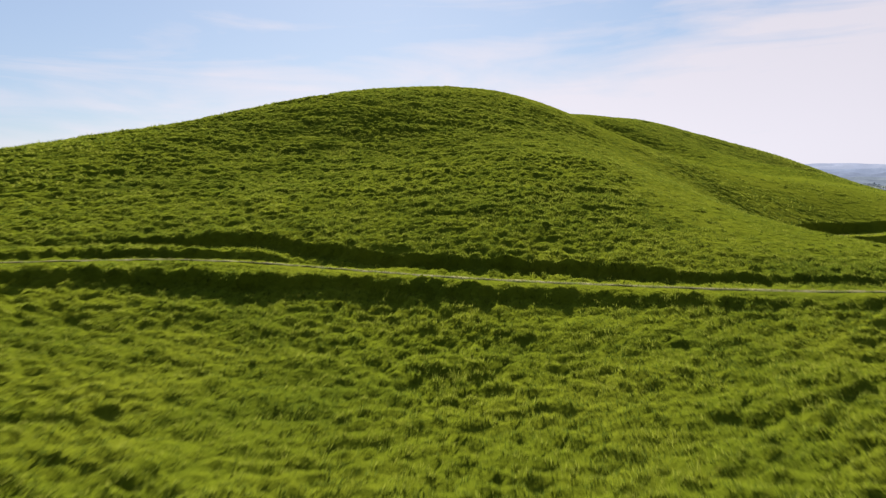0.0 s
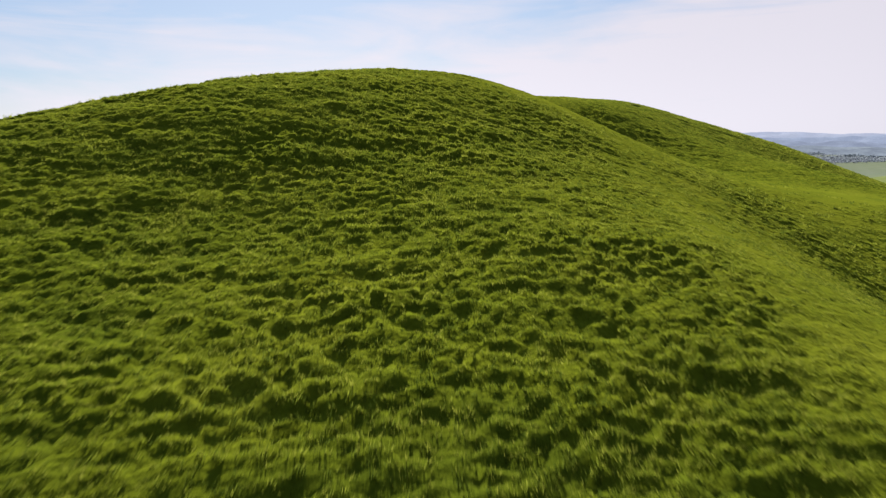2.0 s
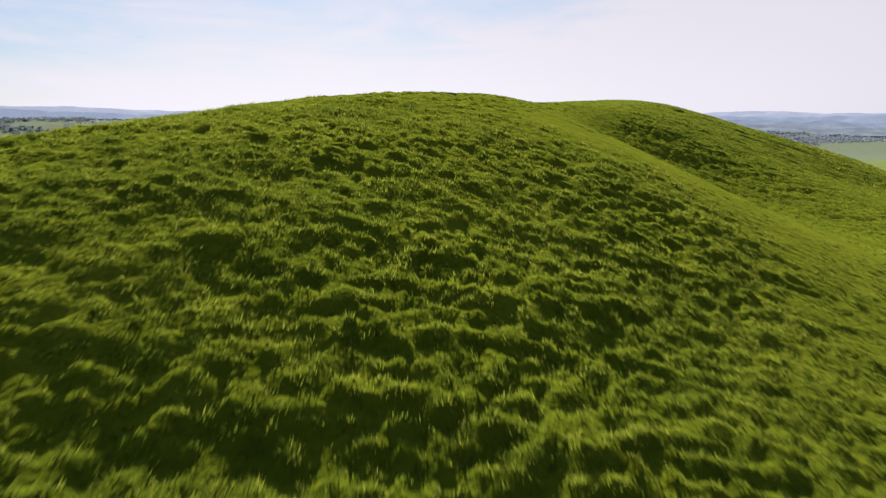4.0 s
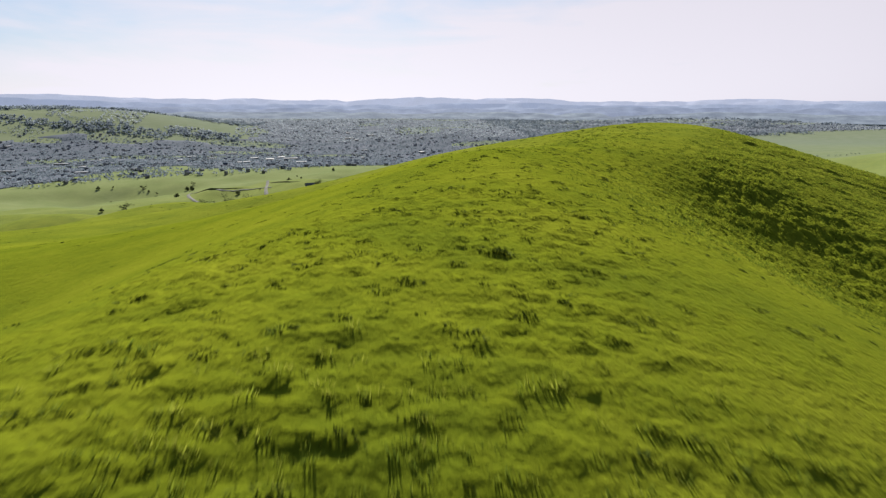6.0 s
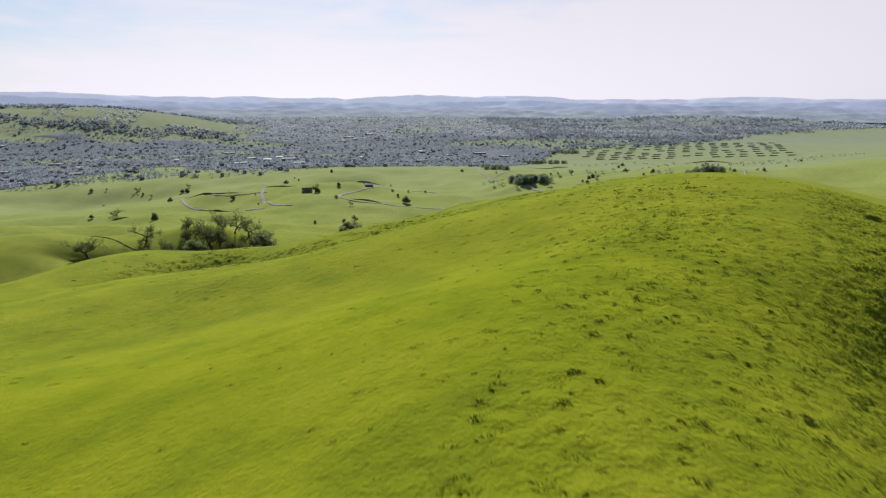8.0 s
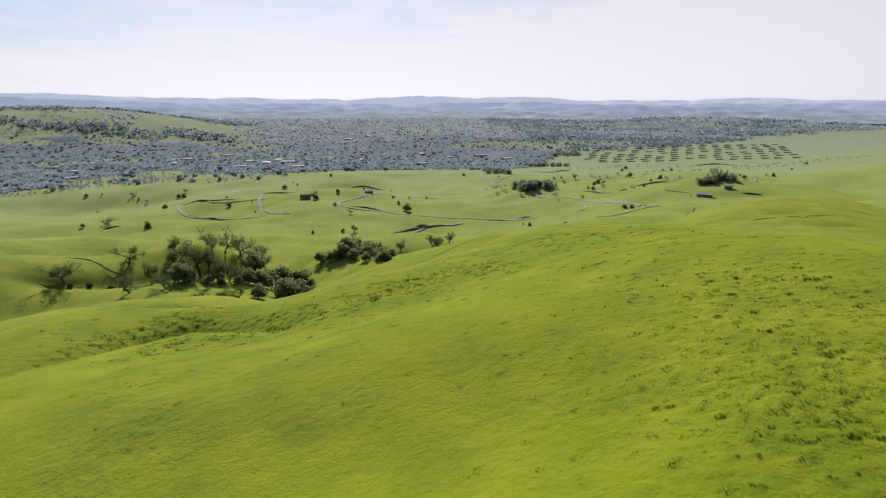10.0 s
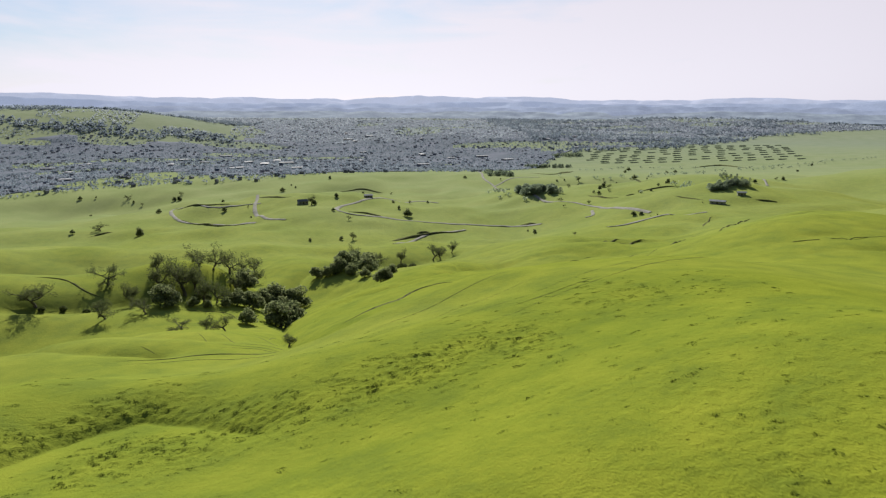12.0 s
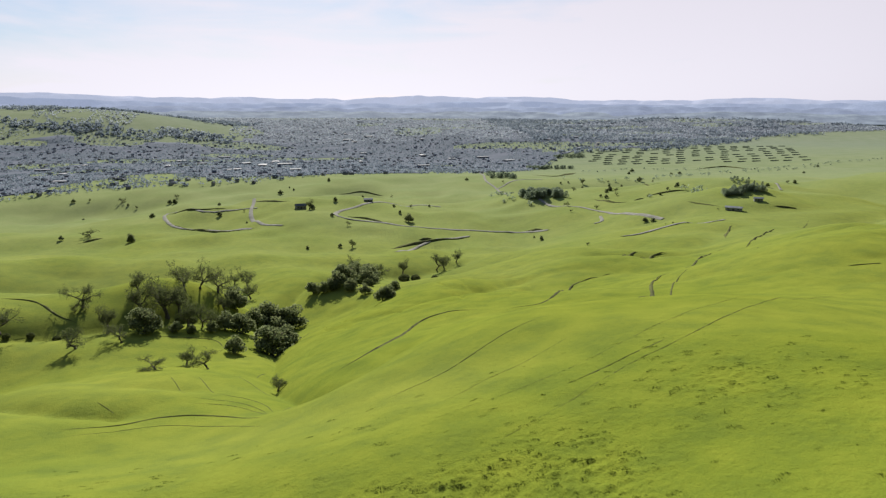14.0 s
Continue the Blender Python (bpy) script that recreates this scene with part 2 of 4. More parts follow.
def land(x, y):
    """Height of the land with the track cut into it."""
    x, y = np.asarray(x, float), np.asarray(y, float)
    z = swell_height(x, y)
    sel = (y > 10) & (y < 100) & (x > -75) & (x < 85)
    if sel.any():
        px, py, pz = x[sel], y[sel], z[sel]
        best, bz, mid = np.full(px.shape, 1e9), pz.copy(), py.copy()
        for (tx, ty), tz in zip(TRACK, TRACK_Z):
            d2 = (px - tx) ** 2 + (py - ty) ** 2
            m = d2 < best
            best[m], bz[m], mid[m] = d2[m], tz, ty
        wob = 0.5 * soft_noise(px / 2.1, py / 2.1, 21) - 0.25
        west = np.clip((-5 - px) / 5, 0, 1)
        half = 2.5 + 1.3 * west + wob
        # west of the bend a narrow shelf runs above the track
        bz = bz + west * 0.42 * np.clip((py - mid - 1.3 - wob) / 0.35, 0, 1)
        k = np.clip((np.sqrt(best) - half + 1.1 * (py < mid)) / np.where(py < mid, 0.8, 0.4), 0, 1)
        k = k * k * (3 - 2 * k)
        z[sel] = bz * (1 - k) + pz * k
    return z


def height(x, y):
    return float(land(np.array([x]), np.array([y]))[0])


# ---- materials ----
def material(name, colours, scale=1.0, rough=0.8, bump=0.2, bump_scale=None, metal=0.0, detail=6.0, spread=(0.3, 0.7), translucent=0.0, island=0.0, gloss=0.01):
    """Two or three colours mixed by coarse and fine noise, with a fine relief."""
    m = bpy.data.materials.new(name)
    m.use_nodes = True
    n, l = m.node_tree.nodes, m.node_tree.links
    b = n["Principled BSDF"]
    co, no, fine, ramp = n.new("ShaderNodeNewGeometry"), n.new("ShaderNodeTexNoise"), n.new("ShaderNodeTexNoise"), n.new("ShaderNodeValToRGB")
    add = n.new("ShaderNodeMath")
    add.operation = "MULTIPLY_ADD"
    add.inputs[1].default_value = 0.35
    sub = n.new("ShaderNodeMath")
    sub.operation = "SUBTRACT"
    sub.inputs[1].default_value = 0.175
    no.inputs["Scale"].default_value, no.inputs["Detail"].default_value = scale, detail
    fine.inputs["Scale"].default_value, fine.inputs["Detail"].default_value = scale * 9.3, 4.0
    l.new(co.outputs["Position"], no.inputs["Vector"])
    l.new(co.outputs["Position"], fine.inputs["Vector"])
    l.new(fine.outputs["Fac"], add.inputs[0])
    l.new(no.outputs["Fac"], add.inputs[2])
    l.new(add.outputs[0], sub.inputs[0])
    source = sub.outputs[0]
    if island:
        more = n.new("ShaderNodeMath")
        more.operation = "MULTIPLY_ADD"
        more.inputs[1].default_value = island
        l.new(co.outputs["Random Per Island"], more.inputs[0])
        l.new(source, more.inputs[2])
        back = n.new("ShaderNodeMath")
        back.operation = "SUBTRACT"
        back.inputs[1].default_value = island / 2
        l.new(more.outputs[0], back.inputs[0])
        source = back.outputs[0]
    e = ramp.color_ramp.elements
    e[0].position, e[1].position = spread
    e[0].color, e[1].color = (*colours[0], 1), (*colours[-1], 1)
    for i, c in enumerate(colours[1:-1]):
        mid = e.new(spread[0] + (spread[1] - spread[0]) * (i + 1) / (len(colours) - 1))
        mid.color = (*c, 1)
    l.new(source, ramp.inputs["Fac"])
    l.new(ramp.outputs["Color"], b.inputs["Base Color"])
    b.inputs["Roughness"].default_value, b.inputs["Metallic"].default_value = rough, metal
    b.inputs["Specular IOR Level"].default_value = gloss
    if bump:
        rel, bn = n.new("ShaderNodeBump"), n.new("ShaderNodeTexNoise")
        bn.inputs["Scale"].default_value, bn.inputs["Detail"].default_value = bump_scale or scale * 6, 8.0
        rel.inputs["Strength"].default_value, rel.inputs["Distance"].default_value = min(bump, 1.0), 0.1
        l.new(co.outputs["Position"], bn.inputs["Vector"])
        l.new(bn.outputs["Fac"], rel.inputs["Height"])
        l.new(rel.outputs["Normal"], b.inputs["Normal"])
    if translucent:
        tr, mx = n.new("ShaderNodeBsdfTranslucent"), n.new("ShaderNodeMixShader")
        mx.inputs[0].default_value = translucent
        l.new(ramp.outputs["Color"], tr.inputs["Color"])
        l.new(b.outputs["BSDF"], mx.inputs[1])
        l.new(tr.outputs["BSDF"], mx.inputs[2])
        l.new(mx.outputs[0], n["Material Output"].inputs["Surface"])
    return m


M_GRASS = material("pasture grass", [(0.101, 0.132, 0.009), (0.146, 0.173, 0.010), (0.187, 0.205, 0.014)], scale=0.16, rough=1.0, bump=1.0, bump_scale=5.0, gloss=0.0)
M_BLADE = material("grass blades", [(0.066, 0.096, 0.012), (0.150, 0.186, 0.020), (0.246, 0.266, 0.036)], scale=0.5, rough=0.8, bump=0, translucent=0.68, island=0.5, gloss=0.02)

n_, l_ = M_GRASS.node_tree.nodes, M_GRASS.node_tree.links
p_ = n_["Principled BSDF"]
# clumps a hand wide on swells a stride wide
fine_, coarse_, clump_, geo_ = p_.inputs["Normal"].links[0].from_node, n_.new("ShaderNodeBump"), n_.new("ShaderNodeTexNoise"), n_.new("ShaderNodeNewGeometry")
clump_.inputs["Scale"].default_value, clump_.inputs["Detail"].default_value, clump_.inputs["Roughness"].default_value = 1.1, 7.0, 0.62
coarse_.inputs["Strength"].default_value, coarse_.inputs["Distance"].default_value = 0.55, 0.25
l_.new(geo_.outputs["Position"], clump_.inputs["Vector"])
l_.new(clump_.outputs["Fac"], coarse_.inputs["Height"])
l_.new(coarse_.outputs["Normal"], fine_.inputs["Normal"])
p_.inputs["Sheen Weight"].default_value, p_.inputs["Sheen Roughness"].default_value = 0.13, 0.5
p_.inputs["Sheen Tint"].default_value = (0.80, 0.85, 0.10, 1)


def haze_pasture(m):
    """Paints distance haze into the grass colour: paler and greyer down the valley."""
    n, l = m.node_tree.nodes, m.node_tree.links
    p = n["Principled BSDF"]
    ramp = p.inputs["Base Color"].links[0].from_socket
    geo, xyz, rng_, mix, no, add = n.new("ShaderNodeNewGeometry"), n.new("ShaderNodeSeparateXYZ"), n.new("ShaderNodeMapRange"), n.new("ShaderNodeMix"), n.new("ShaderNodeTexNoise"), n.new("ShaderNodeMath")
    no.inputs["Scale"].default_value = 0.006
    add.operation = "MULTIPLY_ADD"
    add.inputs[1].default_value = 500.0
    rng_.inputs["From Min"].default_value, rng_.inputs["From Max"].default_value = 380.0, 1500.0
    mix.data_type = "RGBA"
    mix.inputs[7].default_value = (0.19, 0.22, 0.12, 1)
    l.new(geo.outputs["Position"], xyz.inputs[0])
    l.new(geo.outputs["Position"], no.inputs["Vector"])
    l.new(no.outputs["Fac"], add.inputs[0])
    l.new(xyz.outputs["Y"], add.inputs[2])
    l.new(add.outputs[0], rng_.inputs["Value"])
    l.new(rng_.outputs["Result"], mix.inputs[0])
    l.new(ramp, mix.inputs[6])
    # dry blends in a second, bluer haze tint for the far plain
    dry, haze_mix = n.new("ShaderNodeMapRange"), n.new("ShaderNodeMix")
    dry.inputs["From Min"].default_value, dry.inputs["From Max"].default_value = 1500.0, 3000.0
    haze_mix.data_type = "RGBA"
    haze_mix.inputs[7].default_value = (0.165, 0.19, 0.18, 1)
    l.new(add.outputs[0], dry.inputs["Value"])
    l.new(dry.outputs["Result"], haze_mix.inputs[0])
    l.new(mix.outputs[2], haze_mix.inputs[6])
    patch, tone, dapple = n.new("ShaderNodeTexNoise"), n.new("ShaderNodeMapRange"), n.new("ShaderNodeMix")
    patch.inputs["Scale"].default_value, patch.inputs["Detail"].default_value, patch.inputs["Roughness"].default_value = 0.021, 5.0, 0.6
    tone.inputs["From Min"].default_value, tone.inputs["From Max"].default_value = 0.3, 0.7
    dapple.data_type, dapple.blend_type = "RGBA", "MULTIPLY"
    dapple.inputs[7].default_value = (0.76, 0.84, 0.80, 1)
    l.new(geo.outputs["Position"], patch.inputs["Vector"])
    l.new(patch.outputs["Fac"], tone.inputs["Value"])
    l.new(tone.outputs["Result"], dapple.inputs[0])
    l.new(haze_mix.outputs[2], dapple.inputs[6])
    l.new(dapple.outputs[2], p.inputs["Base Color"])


haze_pasture(M_GRASS)
# near copy of M_BLADE, darkened for the face turned from the sun
M_RANK = material("shade-darkened rank grass", [(0.061, 0.094, 0.011), (0.132, 0.171, 0.017), (0.231, 0.259, 0.026)], scale=0.6, rough=0.9, bump=0, translucent=0.62, island=0.4, gloss=0.02)
M_TUFT = material("rank dark tufts", [(0.045, 0.07, 0.011), (0.075, 0.105, 0.015), (0.12, 0.15, 0.02)], scale=0.8, rough=0.9, bump=0, translucent=0.1, island=0.4, gloss=0.02)
# the blue-grey cast of the town's haze is part of this colour
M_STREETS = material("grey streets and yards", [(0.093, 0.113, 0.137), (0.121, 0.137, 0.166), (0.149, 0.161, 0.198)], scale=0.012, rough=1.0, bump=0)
M_DIRT = material("pale track dirt", [(0.127, 0.161, 0.023), (0.218, 0.207, 0.086), (0.287, 0.253, 0.138)], scale=1.4, rough=0.95, bump=0.4)
M_STRAW = material("dry straw", [(0.13, 0.15, 0.03), (0.20, 0.19, 0.07), (0.27, 0.235, 0.115)], scale=1.0, rough=0.9, bump=0, translucent=0.5, island=0.4)
M_ROAD = material("dusty gravel road", [(0.160, 0.160, 0.128), (0.256, 0.248, 0.224)], scale=0.2, rough=0.95, bump=0.2)
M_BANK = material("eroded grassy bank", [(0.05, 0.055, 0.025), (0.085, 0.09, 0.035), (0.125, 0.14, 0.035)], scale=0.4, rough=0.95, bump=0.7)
M_BARK = material("grey oak bark", [(0.07, 0.063, 0.05), (0.15, 0.14, 0.12)], scale=3.0, rough=0.95, bump=0.8)
M_TWIG = material("budding oak twigs", [(0.081, 0.098, 0.040), (0.138, 0.161, 0.067)], scale=1.0, rough=0.9, bump=0, translucent=0.4, island=0.4)
M_LEAF = material("dark evergreen oak leaves", [(0.111, 0.137, 0.065), (0.176, 0.208, 0.098), (0.247, 0.273, 0.137)], scale=0.6, rough=0.8, bump=0, translucent=0.5, island=0.5)
M_CONIFER = material("dark plantation leaves", [(0.180, 0.230, 0.154), (0.278, 0.327, 0.230)], scale=0.3, rough=0.8, bump=0, translucent=0.5, island=0.5)
# haze is mixed into both tree colours, more in the farther one
M_TOWN_TREE = material("town trees greyed by haze", [(0.148, 0.184, 0.220), (0.201, 0.241, 0.282), (0.268, 0.305, 0.350)], scale=0.01, rough=0.9, bump=0, translucent=0.45, island=0.5)
M_FAR_TREE = material("far trees blued by haze", [(0.265, 0.305, 0.343), (0.343, 0.382, 0.426), (0.420, 0.454, 0.498)], scale=0.008, rough=0.9, bump=0, translucent=0.5, island=0.5)
# walls and roofs are tinted towards the same blue-grey haze
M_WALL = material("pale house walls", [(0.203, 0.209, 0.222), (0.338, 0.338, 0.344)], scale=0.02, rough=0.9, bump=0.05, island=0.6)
M_ROOF = material("haze-tinted shingle roofs", [(0.090, 0.104, 0.126), (0.117, 0.131, 0.158), (0.185, 0.196, 0.224)], scale=0.02, rough=0.85, bump=0.05, island=0.8)
M_GLASS = material("dark window glass", [(0.03, 0.035, 0.04), (0.06, 0.065, 0.07)], scale=0.5, rough=0.1, bump=0, gloss=0.5)
M_WHITE_ROOF = material("white flat roofs", [(0.262, 0.269, 0.292), (0.384, 0.384, 0.400)], scale=0.05, rough=0.7, bump=0.05)
M_METAL = material("weathered metal barn sheets", [(0.22, 0.23, 0.24), (0.36, 0.37, 0.38)], scale=0.5, rough=0.5, bump=0.1, metal=0.3)


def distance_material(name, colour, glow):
    """Far hills; the haze before them is painted in as bluish base colour and glow."""
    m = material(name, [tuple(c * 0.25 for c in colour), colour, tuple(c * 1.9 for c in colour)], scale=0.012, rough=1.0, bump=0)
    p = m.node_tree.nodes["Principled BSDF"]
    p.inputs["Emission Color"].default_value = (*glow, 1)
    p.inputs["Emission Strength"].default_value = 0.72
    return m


# each farther ridge glows paler, as thicker haze would make it
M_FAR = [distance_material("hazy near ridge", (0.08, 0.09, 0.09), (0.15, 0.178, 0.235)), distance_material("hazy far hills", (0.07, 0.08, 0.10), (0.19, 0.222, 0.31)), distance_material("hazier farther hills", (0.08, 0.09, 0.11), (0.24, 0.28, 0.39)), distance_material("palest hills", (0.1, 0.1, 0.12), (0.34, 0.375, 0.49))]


def mesh_of(name, verts, faces, mat, smooth=True):
    me = bpy.data.meshes.new(name)
    me.vertices.add(len(verts))
    me.vertices.foreach_set("co", np.asarray(verts, np.float32).ravel())
    faces = np.asarray(faces, np.int32)
    k = faces.shape[1]
    me.loops.add(faces.size)
    me.loops.foreach_set("vertex_index", faces.ravel())
    me.polygons.add(len(faces))
    me.polygons.foreach_set("loop_start", np.arange(0, faces.size, k, dtype=np.int32))
    me.update(calc_edges=True)
    me.polygons.foreach_set("use_smooth", np.full(len(faces), smooth, bool))
    me.materials.append(mat)
    return me


def sheet(name, verts, faces, mat, smooth=True):
    return new(name, mesh_of(name, verts, faces, mat, smooth))


def child(name, data, parent, label=""):
    ob = new(name, data)
    ob.parent = parent
    return tagged(ob, label)


def grid_faces(rows_, cols):
    i = np.arange(rows_ * cols).reshape(rows_, cols)
    return np.stack([i[:-1, :-1], i[:-1, 1:], i[1:, 1:], i[1:, :-1]], -1).reshape(-1, 4)


def steps(fine_from, fine_to, fine, low, high, growth):
    """Grid lines: even in the middle, wider and wider outwards."""
    a = list(np.arange(fine_from, fine_to, fine))
    s, p = fine, a[-1]
    while p < high:
        s *= growth
        p += s
        a.append(p)
    s, p, b = fine, a[0], []
    while p > low:
        s *= growth
        p -= s
        b.append(p)
    return np.array(b[::-1] + a)


# ---- ground ----
def open_flank(x, y):
    """The sunny east flank of the hill, grazed short, 0 to 1."""
    return np.clip((x - 10.5 - (y - 40) * 0.09) / 6, 0, 1) * np.clip((y - 34) / 6, 0, 1)


def roughness_of_sward(x, y):
    """How tussocky the grass is: rank on the shaded faces, short on the sunny backs."""
    crease = np.exp(-((x - 31 - (85 - y) * 0.1) / 4) ** 2) * np.clip((y - 55) / 10, 0, 1)
    face = np.clip((104 - y) / 14, 0, 1) * (1 - 0.8 * open_flank(x, y) * (1 - crease))
    right = ((x - 14) * 42 - (y - 128) * 26) / 49.4
    flank = np.clip((right + 1.5) / 7, 0, 1) * np.clip((y - 114) / 16, 0, 1) * np.clip((190 + 0.3 * np.clip(x - 40, 0, 60) - y) / 10, 0, 1) * np.clip((115 - x) / 12, 0, 1)
    patch = np.clip((soft_noise(x / 14, y / 14, 40) - 0.5) * 3, 0, 1) * 0.3
    return np.clip(np.maximum(np.maximum(face, flank), 0.08 + patch), 0, 1)


def tuft_zone(x, y):
    """Where dark tufts and hummocks stand in the short grass, 0 to 1."""
    ridge = np.exp(-((x - 5 - (y - 112) * 0.40) / 9) ** 2) * np.clip((y - 92) / 10, 0, 1) * np.clip((185 - y) / 8, 0, 1)
    crown = np.exp(-((x - 31) / 10) ** 2 - ((y - 183) / 20) ** 2)
    brow = np.exp(-((y - 223 - 0.3 * x) / 7) ** 2) * np.clip((x + 26) / 8, 0, 1) * np.clip((28 - x) / 8, 0, 1)
    up = y - np.interp(x, [q[0] for q in CREASE[::-1]], [q[1] for q in CREASE[::-1]])
    bank = 0.9 * np.clip(up / 1.5, 0, 1) * np.clip((10 - up) / 4, 0, 1) * np.clip((x + 36) / 4, 0, 1) * np.clip((-6 - x) / 4, 0, 1)
    east = 0.8 * np.exp(-((x - 37) / 9) ** 2 - ((y - 241) / 9) ** 2)
    return np.clip(np.maximum(np.maximum(ridge, crown), np.maximum(np.maximum(np.maximum(brow * 1.25, bank), east), 0.4 * open_flank(x, y) * (y < 100))) * (0.55 + 0.9 * soft_noise(x / 7, y / 7, 47)), 0, 1)


def sward(x, y):
    """Relief of the grass on the land."""
    rank = roughness_of_sward(x, y)
    fade = np.clip((330 - y) / 120, 0, 1) * np.clip((150 - np.abs(x - 10)) / 90, 0, 1)
    big = tufts(x + 0.5 * soft_noise(x, y, 8), y + 0.35 * soft_noise(x / 0.8, y / 0.8, 9), 0.44, 0.8, 50)
    small = tufts(x, y, 0.3, 0.7, 56)
    swell = soft_noise(x / 2.6, y / 1.5, 12) - 0.5
    lush = 0.55 + 0.9 * soft_noise(x / 6, y / 5, 14)
    sparse = tufts(x, y, np.where(y > 195, 0.62, 0.5), 0.45, 70) * (0.08 + 1.1 * tuft_zone(x, y))
    return fade * (rank * (0.25 * lush * big + 0.05 * small + 0.22 * swell - 0.16) + (1 - rank) * ((0.16 + 0.14 * np.clip((y - 195) / 20, 0, 1)) * sparse + 0.02 * big))


gx = steps(-26, 40, 0.24, -3600, 3600, 1.055)
gy = steps(10, 122, 0.21, -900, 10, 1.05)
gy = np.concatenate([gy[gy < 122], steps(122, 240, 0.36, 122, 4250, 1.0125)])
gy = np.unique(np.round(gy, 4))
gy = gy[np.concatenate([[True], np.diff(gy) > 0.08])]
X, Y = np.meshgrid(gx, gy)
Z = land(X, Y)
on_track = np.zeros_like(Z)
box_ = (Y > 10) & (Y < 100) & (X > -75) & (X < 85)
best = np.full(int(box_.sum()), 1e9)
for tx, ty in TRACK:
    best = np.minimum(best, (X[box_] - tx) ** 2 + (Y[box_] - ty) ** 2)
on_track[box_] = np.clip((1.3 - np.sqrt(best)) / 0.6, 0, 1)
Z += sward(X, Y) * (1 - 0.9 * on_track)
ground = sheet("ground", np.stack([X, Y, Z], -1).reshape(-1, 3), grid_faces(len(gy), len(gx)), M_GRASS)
tagged(ground, "rolling green pasture hills of short tussocky grass", "ground", kind="structure")


# ---- grass blades ----
def tussocks(x0, x1, y0, y1, spacing, per, tall, wide, seed, feather=6.0):
    """Round grass tussocks side by side, each a spray of blades."""
    g = np.random.default_rng(seed)
    cx, cy = np.meshgrid(np.arange(x0, x1, spacing), np.arange(y0, y1, spacing * 0.85))
    cx, cy = cx.ravel() + g.uniform(-0.42, 0.42, cx.size) * spacing, cy.ravel() + g.uniform(-0.42, 0.42, cx.size) * spacing
    rank = roughness_of_sward(cx, cy)
    beside = line_distance(cx, cy, TRACK[::3])
    rim = np.minimum(np.minimum(cx - x0, x1 - cx), np.minimum(cy - y0, y1 - cy)) / feather
    keep = (g.uniform(0, 1, len(cx)) < np.clip(rank * 1.3, 0, 0.93) * np.clip(rim, 0, 1)) & (beside > 0.55 + 0.8 * g.uniform(0, 1, len(cx)))
    cx, cy, beside = cx[keep], cy[keep], beside[keep]
    n = len(cx)
    size = np.where(beside < 1.6, 0.6, 1.0) * g.uniform(0.55, 1.35, n) * (0.75 + 0.5 * soft_noise(cx / 3, cy / 3, seed + 3))
    a, q = g.uniform(0, 2 * np.pi, (n, per)), np.sqrt(g.uniform(0, 1, (n, per)))
    r = (0.46 * spacing * size)[:, None] * q
    x, y = (cx[:, None] + np.cos(a) * r * 1.15).ravel(), (cy[:, None] + np.sin(a) * r).ravel()
    z = land(x, y) + sward(x, y) * (1 - 0.9 * np.repeat(np.clip((1.3 - beside) / 0.6, 0, 1), per))
    h = ((tall * size)[:, None] * (1.15 - 0.55 * q) * g.uniform(0.75, 1.2, (n, per))).ravel()
    out = (0.25 + 0.75 * q).ravel() * 0.75
    t = g.uniform(0, 2 * np.pi, n * per)
    side = np.stack([np.cos(t), np.sin(t), 0 * t], -1) * (wide / 2 * g.uniform(0.7, 1.4, n * per))[:, None]
    foot = np.stack([x, y, z - 0.04], -1)
    tip = np.stack([np.cos(a).ravel() * out * h, np.sin(a).ravel() * out * h - 0.12 * h, h], -1)
    return np.stack([foot - side, foot + side, foot + tip], 1).reshape(-1, 3)


parts_ = [tussocks(64, 116, 112, 208, 0.95, 16, 0.26, 0.12, 7, 10.0), tussocks(-28, 36, 10, 104, 0.4, 27, 0.16, 0.03, 1)]
rank_face = tussocks(10, 76, 112, 190, 0.6, 20, 0.16, 0.06, 4, 8.0)
parts_ += [tussocks(-64, -22, 6, 110, 0.8, 15, 0.22, 0.1, 5, 8.0), tussocks(30, 76, 6, 110, 0.8, 15, 0.22, 0.1, 6, 8.0)]
v = np.concatenate(parts_)
tagged(sheet("grass", v, np.arange(len(v)).reshape(-1, 3), M_BLADE, False), "rank green grass in tussocks on the hillside", "grass", kind="stuff")
tagged(sheet("grass", rank_face, np.arange(len(rank_face)).reshape(-1, 3), M_RANK, False), "rank tussocks on the shaded face of the second knoll, shade in their colour", "grass", kind="stuff")

# dark tufts left standing in the short grass of the sunny backs
g = np.random.default_rng(9)
n = 34000
x, y = g.uniform(-40, 52, n), g.uniform(36, 262, n)
thick = 0.045 + (0.75 - 0.4 * np.clip((y - 225) / 15, 0, 1)) * tuft_zone(x, y)
sel = (g.uniform(0, 1, n) < thick) & ((y > 98) | (open_flank(x, y) > 0.3))
x, y = x[sel], y[sel]
r = 0.06 + 0.2 * g.uniform(0, 1, len(x)) ** 2.2
r = r * (1 + 0.5 * np.clip((y - 195) / 20, 0, 1))
per = 52
a, q = g.uniform(0, 2 * np.pi, (len(x), per)), np.sqrt(g.uniform(0, 1, (len(x), per))) * r[:, None]
bx, by = (x[:, None] + np.cos(a) * q * 1.7).ravel(), (y[:, None] + np.sin(a) * q).ravel()
bz = land(bx, by) + sward(bx, by)
hh, rr = np.repeat(r, per), g.uniform(0.5, 1.0, len(bx)) * (1.2 - 0.7 * (q / r[:, None]).ravel())
foot = np.stack([bx, by, bz - 0.03], -1)
t = g.uniform(0, 2 * np.pi, len(bx))
